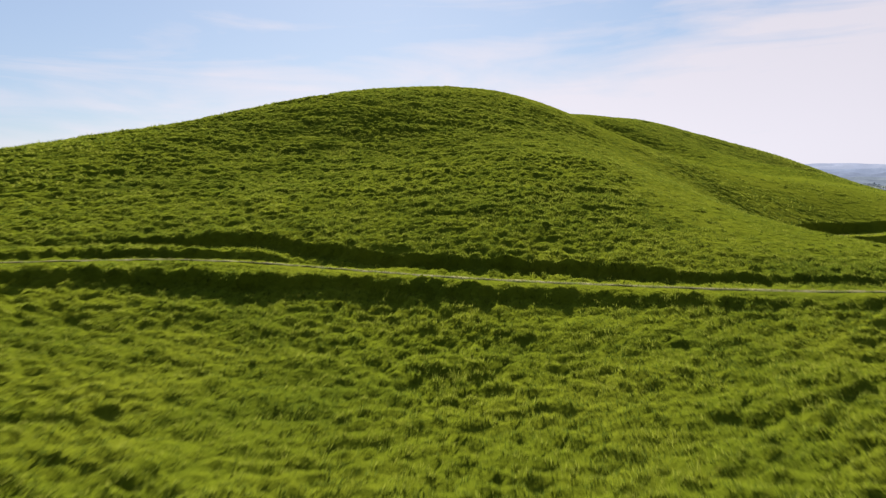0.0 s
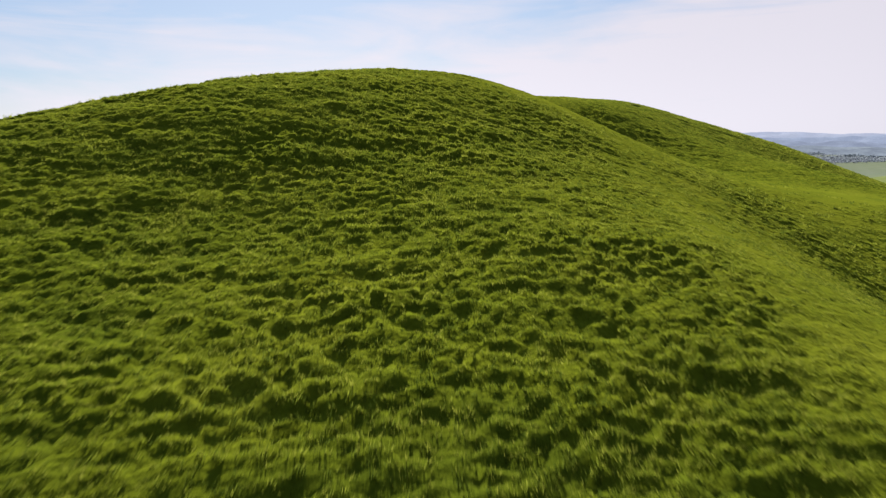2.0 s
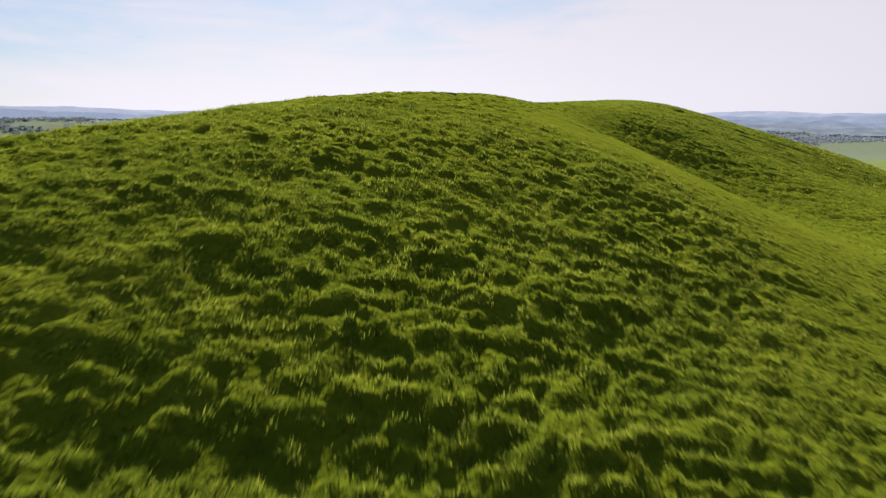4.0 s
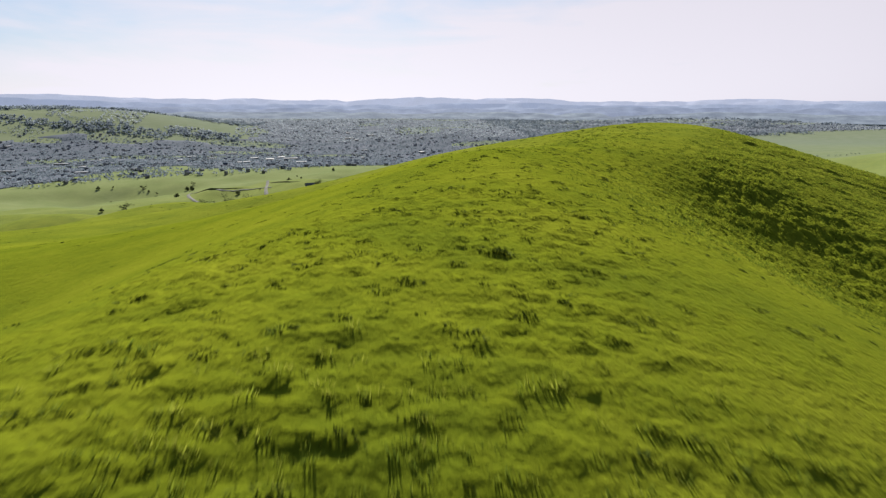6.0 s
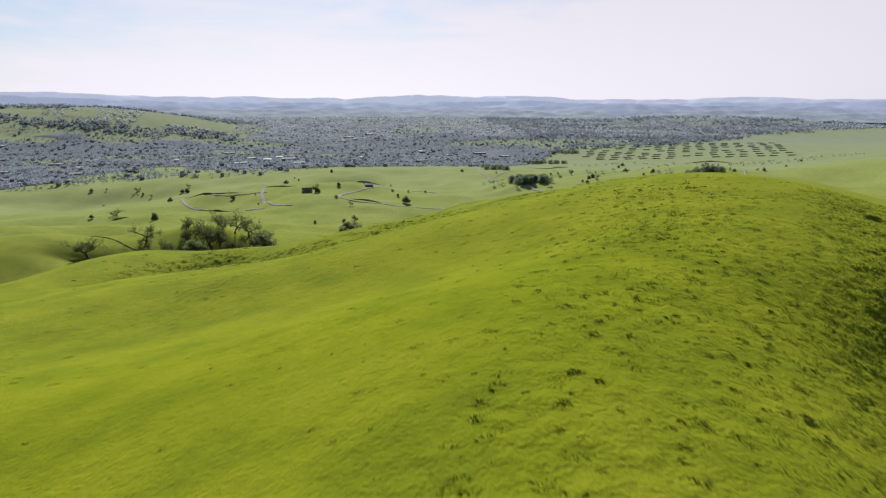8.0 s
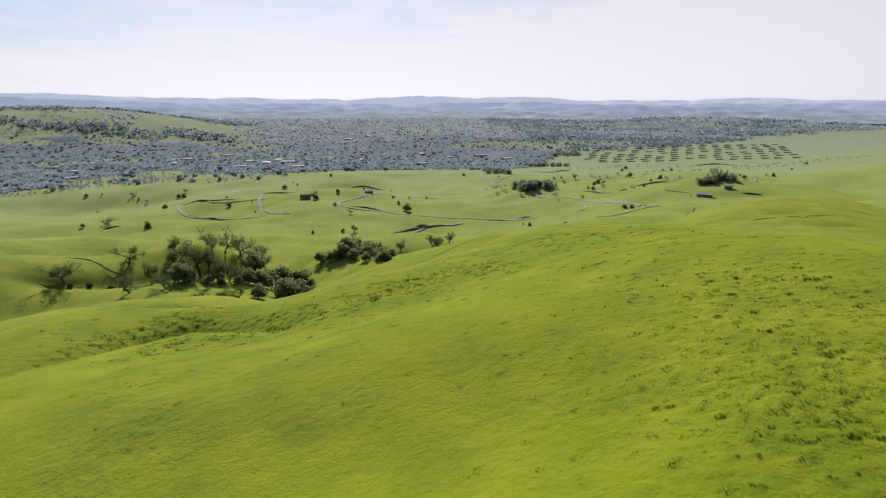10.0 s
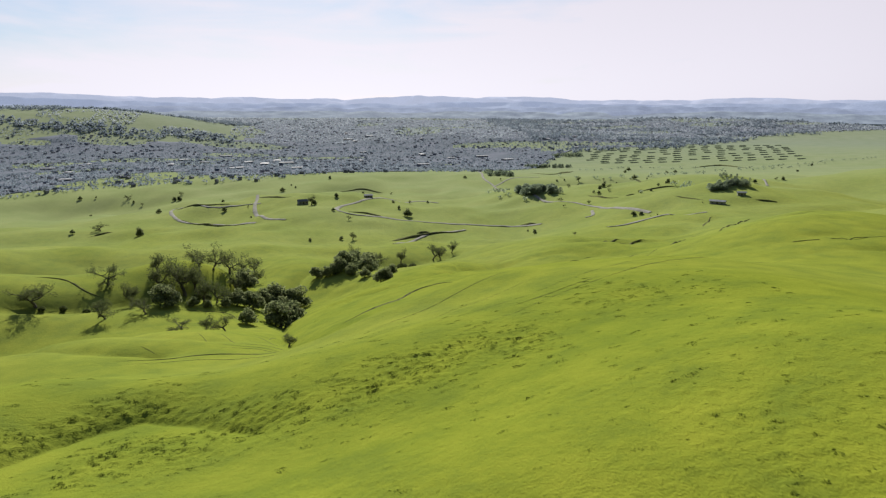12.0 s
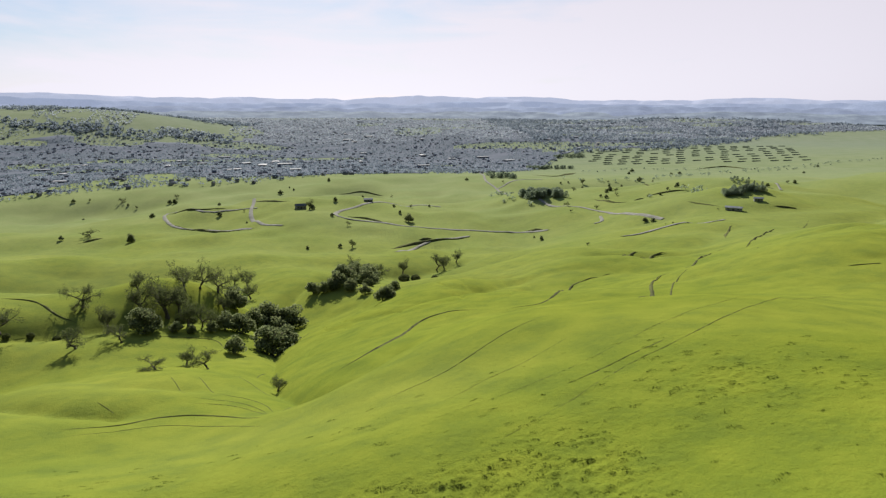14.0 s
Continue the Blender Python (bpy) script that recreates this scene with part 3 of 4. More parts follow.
side = np.stack([np.cos(t), np.sin(t), 0 * t], -1) * (0.012 + 0.09 * hh)[:, None]
tip = np.stack([np.cos(a).ravel() * hh * 0.55, np.sin(a).ravel() * hh * 0.45 - 0.06 * hh, 0.02 + hh * 0.38 * rr], -1)
v = np.stack([foot - side, foot + side, foot + tip], 1).reshape(-1, 3)
tagged(sheet("grass_tufts", v, np.arange(len(v)).reshape(-1, 3), M_TUFT, False), "small dark rank tufts scattered over the short grass", "grass", kind="stuff")


# ---- tracks and roads ----
def ribbon(name, points, profile, mat, label, category, step=1.5, seed=0, ragged=0.25, kind="structure", taper=0.0):
    """A strip along the line that lies on the land; profile: (across, up) points."""
    p = smooth_line(points, step)
    d = np.gradient(p, axis=0)
    d /= np.linalg.norm(d, axis=1)[:, None]
    nrm = np.stack([-d[:, 1], d[:, 0]], -1)
    s = np.linspace(0, 1, len(p))
    thin = np.clip(np.minimum(s, 1 - s) / taper, 0.02, 1) ** 0.7 if taper else np.ones(len(p))
    rows_ = []
    for k, (across, up) in enumerate(profile):
        wob = 1 + ragged * 2 * (soft_noise(np.arange(len(p)) * 0.45, np.full(len(p), 3.3 * k), seed + 5) - 0.5)
        q = p + nrm * (across * wob * thin)[:, None]
        rows_.append(np.stack([q[:, 0], q[:, 1], land(q[:, 0], q[:, 1]) + up * (0.4 + 0.6 * wob) * thin], -1))
    v = np.stack(rows_, 1).reshape(-1, 3)
    return tagged(sheet(name, v, grid_faces(len(p), len(profile)), mat), label, category, kind=kind)


worn = [(-0.3, -0.05), (-0.2, 0.025), (0.2, 0.025), (0.3, -0.05)]
near_track = TRACK[(TRACK[:, 0] > -26) & (TRACK[:, 0] < 30)][::6]
ribbon("dirt_track", [tuple(q) for q in near_track], worn, M_DIRT, "worn pale dirt line along the grassy farm track", "track", step=0.3, ragged=0.5)

g = np.random.default_rng(15)
pick = g.integers(0, len(TRACK), 9000)
sx, sy = TRACK[pick, 0] + g.normal(0, 0.16, 9000), TRACK[pick, 1] + g.normal(0, 0.16, 9000)
foot = np.stack([sx, sy, land(sx, sy) + 0.02], -1)
t = g.uniform(0, 2 * np.pi, len(sx))
side = np.stack([np.cos(t), np.sin(t), 0 * t], -1) * 0.016
tip = np.stack([g.normal(0, 0.06, len(sx)), g.normal(0, 0.06, len(sx)), g.uniform(0.03, 0.1, len(sx))], -1)
v = np.stack([foot - side, foot + side, foot + tip], 1).reshape(-1, 3)
tagged(sheet("straw", v, np.arange(len(v)).reshape(-1, 3), M_STRAW, False), "dry straw-coloured grass along the worn track line", "grass", kind="stuff")

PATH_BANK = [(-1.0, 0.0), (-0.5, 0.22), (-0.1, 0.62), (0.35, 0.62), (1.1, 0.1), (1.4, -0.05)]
BROAD, NARROW, FAINT = 0.45, 0.2, 0.08
COW_PATHS = (
    (BROAD, [(-119.4, 421.4), (-108.4, 420.1), (-97.5, 410.5), (-90.4, 407.8)]),
    (BROAD, [(-3.3, 310.4), (0.9, 314.2), (6.8, 327.1), (14.6, 353.4), (22.4, 359.4), (30.2, 356.2)]),
    (BROAD, [(38.0, 351.2), (46.9, 354.6), (58, 378), (75.1, 425.6), (90.0, 439.0), (99.4, 440.4)]),
    (BROAD, [(48.1, 293.8), (66, 330), (88.3, 383.8), (101.2, 399.0)]),
    (NARROW, [(53, 296), (68, 326), (90, 372), (106, 396)]),
    (BROAD, [(105.7, 399.2), (135.5, 449.5), (153.6, 465.3)]),
    (BROAD, [(153.6, 448.2), (185.7, 493.6), (220.1, 536.7)]),
    (BROAD, [(230.0, 533.6), (258, 572), (288.3, 612.9)]),
    (NARROW, [(131, 402), (143, 418), (156, 434)]),
    (0.06, [(6.0, 232.6), (11.4, 234.5), (14.8, 237.4), (21.1, 242.6), (29.2, 249.8), (35.9, 254.1), (42.1, 259.0), (54.6, 271.4), (80, 297), (110, 322)]),
    (0.035, [(8.5, 245.5), (17.2, 250.0), (25.4, 254.5), (34.6, 261.0), (47.4, 272.0), (67.3, 290.4)]),
    (0.035, [(9.5, 252.0), (16.2, 258.3), (21.8, 262.4), (28.2, 267.8), (33.8, 271.4)]),
    (FAINT, [(4, 262), (12, 268), (21, 277), (30, 284)]),
    (FAINT, [(22.7, 248.2), (28.6, 251.8), (38.4, 257.9)]),
    (NARROW, [(-42.7, 282.5), (-35.6, 284.7), (-31.4, 289.4), (-26.4, 290.1), (-19.7, 287.5), (-12.8, 280.5)]),
    (FAINT, [(-41.2, 279.0), (-34.4, 281.2), (-27.6, 284.6), (-18.0, 279.5), (-11.1, 271.9)]),
    (FAINT, [(-26.3, 309.5), (-20.0, 302.9), (-15.1, 296.8), (-12.6, 289.2)]),
    (FAINT, [(-29, 303), (-21, 299), (-15.5, 293), (-13.2, 287)]),
    (FAINT, [(-28, 298.5), (-20.5, 295.5), (-15.2, 290), (-13.0, 285)]),
    (NARROW, [(-10.1, 280.6), (-8.6, 288), (-3.7, 293.5), (2, 292)]),
    (FAINT, [(-38.1, 322.7), (-34.5, 315), (-30.8, 307.1)]),
    (FAINT, [(-33, 325), (-29.5, 317), (-26.2, 309)]),
    (FAINT, [(-43.2, 298.6), (-38.6, 294.1)]),
    (NARROW, [(-64.4, 397.9), (-54.7, 399.1), (-46.3, 399.6), (-42, 393)]),
    (NARROW, [(-158, 480), (-140, 474), (-122, 470), (-106, 462)]),
    (FAINT, [(-28.6, 338.4), (-24.4, 330.4), (-20.3, 322.2), (-16.4, 312.5)]),
    (FAINT, [(-21.9, 407.1), (-19.9, 414.6), (-18.8, 428.3)]),
    (FAINT, [(-24.8, 344.7), (-24.8, 351.7), (-24.4, 358.5)]),
    (NARROW, [(118.9, 346.0), (124.7, 343.6), (134, 341.1), (150, 342)]),
)
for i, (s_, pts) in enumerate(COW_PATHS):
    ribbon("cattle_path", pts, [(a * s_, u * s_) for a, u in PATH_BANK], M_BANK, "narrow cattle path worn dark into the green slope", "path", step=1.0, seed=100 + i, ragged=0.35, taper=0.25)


ROAD_PROFILE = [(-3.2, 0.2), (-2.2, 0.5), (2.2, 0.5), (3.2, 0.2)]
ROADS = (
    [(237, 1725), (212, 1500), (190, 1323), (193, 1237), (186, 1080), (182, 930), (208, 813), (215, 730), (222, 690)],
    [(193, 1237), (227, 1299), (264, 1358), (289, 1343)],
    [(-113, 916), (-146, 921), (-167, 917), (-210, 971), (-215, 949), (-193, 886), (-172, 865), (-135, 837), (-102, 810)],
    [(-126, 980), (-117, 901), (-110, 864), (-93, 816), (-74, 801)],
    [(84, 1001), (58, 1007), (24, 963), (-7, 914), (-29, 872), (-27, 837), (-1, 832), (35, 813), (75, 801), (126, 801), (155, 772)],
    [(20, 689), (45, 750), (87, 778)],
    [(188, 749), (195, 750), (202, 775)],
    [(400, 830), (419, 866), (440, 910)],
    [(147, 571), (182, 591), (228, 609)],
    [(763, 2529), (935, 3017), (1127, 3514)],
)
for i, pts in enumerate(ROADS):
    k_ = 0.45 if i in (1, 6, 7, 8) else (2.0 if i == 9 else 0.6)
    ribbon("road", pts, [(a * k_, u) for a, u in ROAD_PROFILE], M_ROAD, "pale dusty road winding over the green valley floor", "road", step=8, seed=140 + i, ragged=0.15)

CUTS = (
    [(-187, 881), (-165, 857), (-133, 830), (-104, 807)],
    [(-211, 952), (-181, 929), (-147, 927)],
    [(-124, 968), (-95, 931), (-80, 925)],
    [(-20, 854), (-1, 843), (15, 825)],
    [(17, 719), (36, 749), (70, 763), (86, 774)],
    [(42, 761), (54, 765)],
    [(140, 796), (152, 780)],
    [(-250, 807), (-238, 814), (-233, 822)],
    [(106.9, 461.9), (119, 483), (124, 487)],
    [(115.3, 462.1), (130, 483), (137, 485)],
    [(180, 515), (204, 557), (209, 563)],
    [(249, 711), (253, 693), (259, 671)],
    [(287, 667), (304, 659), (307, 657)],
    [(234, 897), (239, 857), (251, 842)],
    [(283, 867), (307, 868), (322, 863)],
    [(-45, 1255), (-11, 1252), (22, 1222)],
    [(395, 1256), (325, 990), (322, 933)],
    [(781, 1821), (870, 1856), (894, 1767)],
    [(259, 849), (273, 856)],
    [(304, 1495), (350, 1460), (469, 1756)],
)
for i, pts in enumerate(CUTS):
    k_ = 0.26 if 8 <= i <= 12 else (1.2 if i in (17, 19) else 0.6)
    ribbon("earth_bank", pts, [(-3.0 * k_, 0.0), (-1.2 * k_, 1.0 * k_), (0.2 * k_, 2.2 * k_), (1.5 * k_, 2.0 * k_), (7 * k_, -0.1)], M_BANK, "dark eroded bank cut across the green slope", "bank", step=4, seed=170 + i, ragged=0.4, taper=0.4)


# ---- trees ----
def tube(points, radii, sides=6):
    p = np.array(points, float)
    d = np.gradient(p, axis=0)
    d /= np.linalg.norm(d, axis=1)[:, None] + 1e-9
    up = np.where(np.abs(d[:, 2:3]) > 0.9, np.array([[1.0, 0, 0]]), np.array([[0, 0, 1.0]]))
    a = np.cross(d, up)
    a /= np.linalg.norm(a, axis=1)[:, None] + 1e-9
    b = np.cross(d, a)
    t = np.arange(sides) * 2 * np.pi / sides
    ring = a[:, None] * np.cos(t)[None, :, None] + b[:, None] * np.sin(t)[None, :, None]
    v = (p[:, None] + ring * np.array(radii)[:, None, None]).reshape(-1, 3)
    n, i = len(p), np.arange(len(p) * sides).reshape(len(p), sides)
    j = np.roll(i, -1, axis=1)
    f = np.stack([i[:-1], j[:-1], j[1:], i[1:]], -1).reshape(-1, 4)
    return v, f


def grow(g, start, way, length, radius, depth, out, tips, spread=0.8, droop=0.0):
    n = 5
    p, pts = np.array(start, float), [np.array(start, float)]
    w = np.array(way, float)
    for _ in range(n):
        w = w + g.normal(0, 0.22, 3) + np.array([0, 0, 0.04 - droop])
        w /= np.linalg.norm(w)
        p = p + w * length / n
        pts.append(p.copy())
    out.append(tube(pts, np.linspace(radius, radius * 0.55, n + 1), 7 if depth > 2 else (5 if depth > 1 else 3)))
    if depth == 0:
        tips.append(p)
        return
    for k in range(g.integers(2, 4) + (depth > 2)):
        q = pts[min(n, 2 + k)] if k else pts[-1]
        s = g.normal(0, 1, 3) * spread
        s[2] = abs(s[2]) * 0.45
        nw = w * 0.7 + s
        nw /= np.linalg.norm(nw)
        grow(g, q, nw, length * g.uniform(0.6, 0.85), radius * 0.5, depth - 1, out, tips, spread, droop)
    tips.append(p)


def join(pieces):
    vs, fs, o = [], [], 0
    for v, f in pieces:
        vs.append(v)
        fs.append(f + o)
        o += len(v)
    return np.concatenate(vs), np.concatenate(fs)


def cards(g, centres, size, flat=1.0):
    """Small bent leaf sprays, one at each centre."""
    n = len(centres)
    a, b = g.normal(0, 1, (n, 3)), g.normal(0, 1, (n, 3))
    a /= np.linalg.norm(a, axis=1)[:, None]
    b = np.cross(a, b)
    b /= np.linalg.norm(b, axis=1)[:, None]
    s = size * g.uniform(0.6, 1.4, (n, 1))
    c = np.asarray(centres)
    bend = np.cross(a, b) * s * 0.35
    v = np.stack([c - a * s - bend, c - b * s * 0.7, c + a * s - bend, c + b * s * 0.7 + bend], 1).reshape(-1, 3)
    i = np.arange(n * 4).reshape(n, 4)
    return v, np.concatenate([i[:, [0, 1, 2]], i[:, [0, 2, 3]]])


def bare_oak(seed, tall=1.0):
    """A spreading leafless oak, about 8 m high."""
    g = np.random.default_rng(seed)
    ob = new("oak_tree")
    out, tips = [], []
    lean = g.normal(0, 0.3, 3)
    trunk_h = 1.9 * tall
    p0 = [np.array([0, 0, -0.8]), np.array([0.05, 0, 0.3]), np.array([lean[0] * 0.8, lean[1] * 0.8, trunk_h * 0.6]), np.array([lean[0] * 2, lean[1] * 2, trunk_h])]
    out.append(tube(p0, [0.62, 0.45, 0.38, 0.34], 9))
    turn = g.uniform(0, 6)
    for k in range(4):
        t = turn + k * 1.57 + g.uniform(-0.6, 0.6)
        grow(g, p0[-1], (math.cos(t), math.sin(t), g.uniform(0.25, 1.1) * tall), 3.0 * tall * g.uniform(0.6, 1.25), 0.24, 3, out, tips, 0.85, 0.05)
    child("trunk", mesh_of("trunk", *join(out), M_BARK), ob, "dark crooked trunk and limbs")
    tips = np.array(tips)
    c = np.concatenate([tips + g.normal(0, 0.4, tips.shape) for _ in range(12)])
    child("crown", mesh_of("crown", *cards(g, c, 0.16), M_TWIG, False), ob, "thin open crown of budding twigs")
    return ob


def dense_oak(seed, wide=1.0):
    """A full evergreen oak, about 10 m high."""
    g = np.random.default_rng(seed)
    ob = new("evergreen_oak")
    out, tips = [], []
    out.append(tube([(0, 0, -0.8), (0, 0.05, 0.4), (0.1, 0.1, 1.6), (0.15, 0.1, 2.6)], [0.55, 0.42, 0.36, 0.32], 8))
    for k in range(5):
        t = k * 1.26 + g.uniform(-0.3, 0.3)
        grow(g, (0.15, 0.1, 2.3), (math.cos(t) * 0.7 * wide, math.sin(t) * 0.7 * wide, 0.8), 3.0, 0.2, 1, out, tips, 0.6)
    child("trunk", mesh_of("trunk", *join(out), M_BARK), ob, "short dark trunk and limbs")
    blobs = []
    for k in range(32):
        t, u = g.uniform(0, 2 * np.pi), g.uniform(0, 1)
        r = 3.6 * wide * math.sqrt(u)
        blobs.append((math.cos(t) * r, math.sin(t) * r, 1.3 + (1 - u * 0.7) * g.uniform(0.2, 7.2), g.uniform(0.9, 1.9)))
    c = []
    for bx, by, bz, br in blobs:
        d = g.normal(0, 1, (60, 3))
        d /= np.linalg.norm(d, axis=1)[:, None]
        c.append(np.array([bx, by, bz]) + d * br * g.uniform(0.75, 1.05, (60, 1)) * np.array([1.1, 1.1, 0.8]))
    child("crown", mesh_of("crown", *cards(g, np.concatenate(c), 0.38), M_LEAF, False), ob, "dense dark rounded crown")
    return ob


def conifer(seed):
    """A plantation tree, about 10 m high."""
    g = np.random.default_rng(seed)
    ob = new("plantation_tree")
    child("trunk", mesh_of("trunk", *tube([(0, 0, -0.5), (0, 0, 3), (0, 0, 9)], [0.3, 0.22, 0.05], 6), M_BARK), ob)
    c = []
    for k in range(12):
        z, r = 1.0 + k * 0.7, 2.9 * math.sqrt(max(0.05, 1 - (k / 12.5) ** 2))
        d = g.normal(0, 1, (34, 3))
        d /= np.linalg.norm(d, axis=1)[:, None]
        c.append(np.array([0, 0, z]) + d * np.array([r, r, 0.7]) * g.uniform(0.7, 1.1, (34, 1)))
    child("crown", mesh_of("crown", *cards(g, np.concatenate(c), 0.42), M_CONIFER, False), ob)
    return ob


def bush(seed):
    g = np.random.default_rng(seed)
    ob = new("bush")
    stems, tips = [], []
    for k in range(7):
        t = k * 0.9
        grow(g, (0, 0, -0.2), (math.cos(t), math.sin(t), 1.0), 1.4, 0.06, 0, stems, tips)
    child("stems", mesh_of("stems", *join(stems), M_BARK), ob)
    d = g.normal(0, 1, (700, 3))
    d /= np.linalg.norm(d, axis=1)[:, None]
    c = np.array([0, 0, 1.1]) + d * np.array([1.7, 1.5, 1.2]) * (0.75 + 0.3 * g.uniform(0, 1, (700, 1)))
    child("leaves", mesh_of("leaves", *cards(g, c[c[:, 2] > 0], 0.22), M_TWIG, False), ob)
    return ob


class Stock:
    """Gives out a kind of thing: the first time the model itself, later copies."""

    def __init__(self, models, size):
        self.models, self.size, self.used, self.count = models, size, set(), 0

    def plant(self, x, y, tall, rng, label, category, group, sink=0.0, squash=1.0):
        i = self.count % len(self.models)
        self.count += 1
        s = tall / self.size
        m = Matrix.LocRotScale((x, y, height(x, y) - sink), Euler((0, 0, rng.uniform(0, 6.28))), None)
        ob = self.models[i]
        if i in self.used:
            ob = copy_thing(ob, m)
        else:
            self.used.add(i)
            ob.matrix_basis = m
        ob.scale = (s * squash, s * squash, s)
        return tagged(ob, label, category, group)


rng = random.Random(5)
BARE = Stock([bare_oak(1), bare_oak(2), bare_oak(3, 1.2), bare_oak(4, 0.85), bare_oak(5), bare_oak(6, 1.1)], 8.8)
DENSE = Stock([dense_oak(11), dense_oak(12, 0.8), dense_oak(13, 1.2)], 9.2)
BUSH = Stock([bush(21), bush(22)], 2.4)

GULLY_OAKS = [(-92, 418, 10.3), (-81, 408, 9.1), (-82, 385, 6.4), (-74, 419, 12.6), (-66, 420, 15.5), (-60, 442, 9.6), (-55, 448, 10.4), (-57, 411, 9.5), (-53, 413, 8), (-68, 547, 6.4), (-53, 505, 9), (-58, 526, 10.5), (-45, 336, 4.0), (-46, 365, 5), (-37, 350, 5), (-17, 326, 4.2), (-108.5, 397, 9.0), (-71, 390, 6), (-247, 831, 9), (-63, 424, 11), (-70, 414, 9), (-78, 430, 9), (-50, 436, 8.5), (-64, 436, 10), (6, 572, 11), (22, 611, 10), (44, 620, 11), (49, 624, 10), (58, 632, 9), (-3, 565, 12)]
for i, (x, y, h) in enumerate(GULLY_OAKS):
    BARE.plant(x, y, h, rng, "leafless spreading oak with a dark crooked trunk on the green slope", "tree", "bare oaks in the gully", squash=1.5 if h < 4.1 else (1.2 if h < 7 or x < -95 else 0.9))
GULLY_EVERGREENS = [(-68, 402, 9.5), (-48, 443, 9.6), (-46, 414, 6.9), (-41, 417, 8.0), (-39, 453, 10.3), (-35, 456, 11.6), (-29, 455, 11.5), (-41, 443, 8.0), (-33, 446, 9.5), (-29, 401, 11.6), (-25, 408, 8), (-38, 387, 5.9), (-59, 404, 4), (-54, 404, 3.5), (-49, 408, 3.9), (-23, 490, 6.3), (-18, 488, 5.8), (-12, 491, 8.4), (-9, 500, 10.7), (-7, 552, 12), (0, 543, 11), (7, 445, 6.2), (9, 442, 6), (0, 472, 5), (-14, 488, 4.5), (12, 464, 4.8), (-6, 485, 6.1), (2, 560, 10)]
for i, (x, y, h) in enumerate(GULLY_EVERGREENS):
    DENSE.plant(x, y, h, rng, "dark evergreen oak with a dense rounded crown in the gully", "tree", "evergreen oaks in the gully", squash=1.1)
for x, y, h in [(-61, 417, 2.4), (-58, 419, 2.5), (40, 590, 3.4), (1, 514, 4.0), (22, 594, 4.6), (29, 596, 4.4), (-100, 398, 1.8), (-106, 396, 1.6), (-93, 399, 1.7)]:
    BUSH.plant(x, y, h, rng, "low grey-green bush growing on the grassy slope", "bush", "bushes on the slopes")
FIELD_A = [(-369, 1278, 10.3), (-204, 807, 9.1), (-132, 1256, 7.8), (-58, 887, 10.3), (-55, 886, 5.7), (-34, 923, 5.4), (-18, 805, 4.0), (38, 841, 9.1), (-21, 717, 3.5), (-12, 719, 7.9), (-45, 709, 3.0), (-149, 904, 5.4), (-337, 1244, 5.4), (-292, 1250, 7.1), (-283, 1244, 8.9), (-289, 1275, 6.4), (-33, 835, 3.7), (-6, 975, 3.2), (33, 1199, 4.1), (31, 875, 3.9), (-442, 1288, 6.7), (-420, 1291, 4.8), (27, 927, 3.6), (-115, 1280, 3.6), (-124, 902, 2.4), (-114, 855, 2.2), (-124, 1306, 2.7)]
FIELD_B = [(339, 1279, 11.1), (263, 940, 5.8), (278, 972, 6.1), (278, 953, 5.9), (374, 1253, 4.6), (394, 1253, 4.6), (258, 895, 3.7), (246, 891, 4.2), (244, 903, 3.1), (280, 861, 4.1), (291, 861, 3.6), (438, 1293, 8.6), (459, 1290, 4.8), (308, 883, 3.1), (320, 891, 3.1), (327, 888, 3.7), (212, 700, 4.1), (216, 694, 3.6), (186, 811, 3.2), (142, 742, 4.2), (140, 760, 1.9), (119, 546, 2.2), (307, 1294, 3.7), (320, 1296, 3.7), (605, 1548, 7.2), (660, 1636, 7.7), (398, 851, 4.4), (253, 667, 1.3), (552, 1647, 7.5), (605, 1769, 9.5), (187, 604, 1.1), (190, 600, 1.1), (498, 964, 5.2), (492, 968, 3.7), (1049, 1752, 6.1), (912, 1591, 5.4)]
for i, (x, y, h) in enumerate(FIELD_A + FIELD_B):
    (DENSE if i % 3 else BARE).plant(x, y, h, rng, "lone oak standing in the open green valley pasture", "tree", "scattered valley trees")
for k in range(34):
    x, y = rng.uniform(-480, 620), rng.uniform(800, 1350)
    (DENSE if k % 3 else BARE).plant(x, y, rng.uniform(3, 6.5), rng, "small oak standing in the open green valley pasture", "tree", "scattered valley trees")

PINES = Stock([conifer(31), conifer(32)], 10.0)
for cx, cy, wx, wy, n, size_, label in ((192, 945, 21, 24, 64, 9.0, "dark plantation tree in a dense block on the pasture"), (228, 1385, 24, 30, 34, 8.0, "dark plantation tree in a grove beside the road"), (293, 708, 17, 7, 46, 4.6, "dark plantation tree in a dense block on the pasture"), (386, 872, 13, 17, 14, 3.6, "dark plantation tree in a loose grove"), (455, 1945, 60, 22, 46, 9.0, "dark plantation tree at the edge of the town"), (600, 2290, 45, 25, 40, 9.0, "dark plantation tree at the edge of the town")):
    for k in range(n):
        x, y = cx + rng.uniform(-wx, wx), cy + rng.uniform(-wy, wy)
        PINES.plant(x, y, size_ * rng.uniform(0.8, 1.15), rng, label, "tree", "plantation trees", squash=1.5)


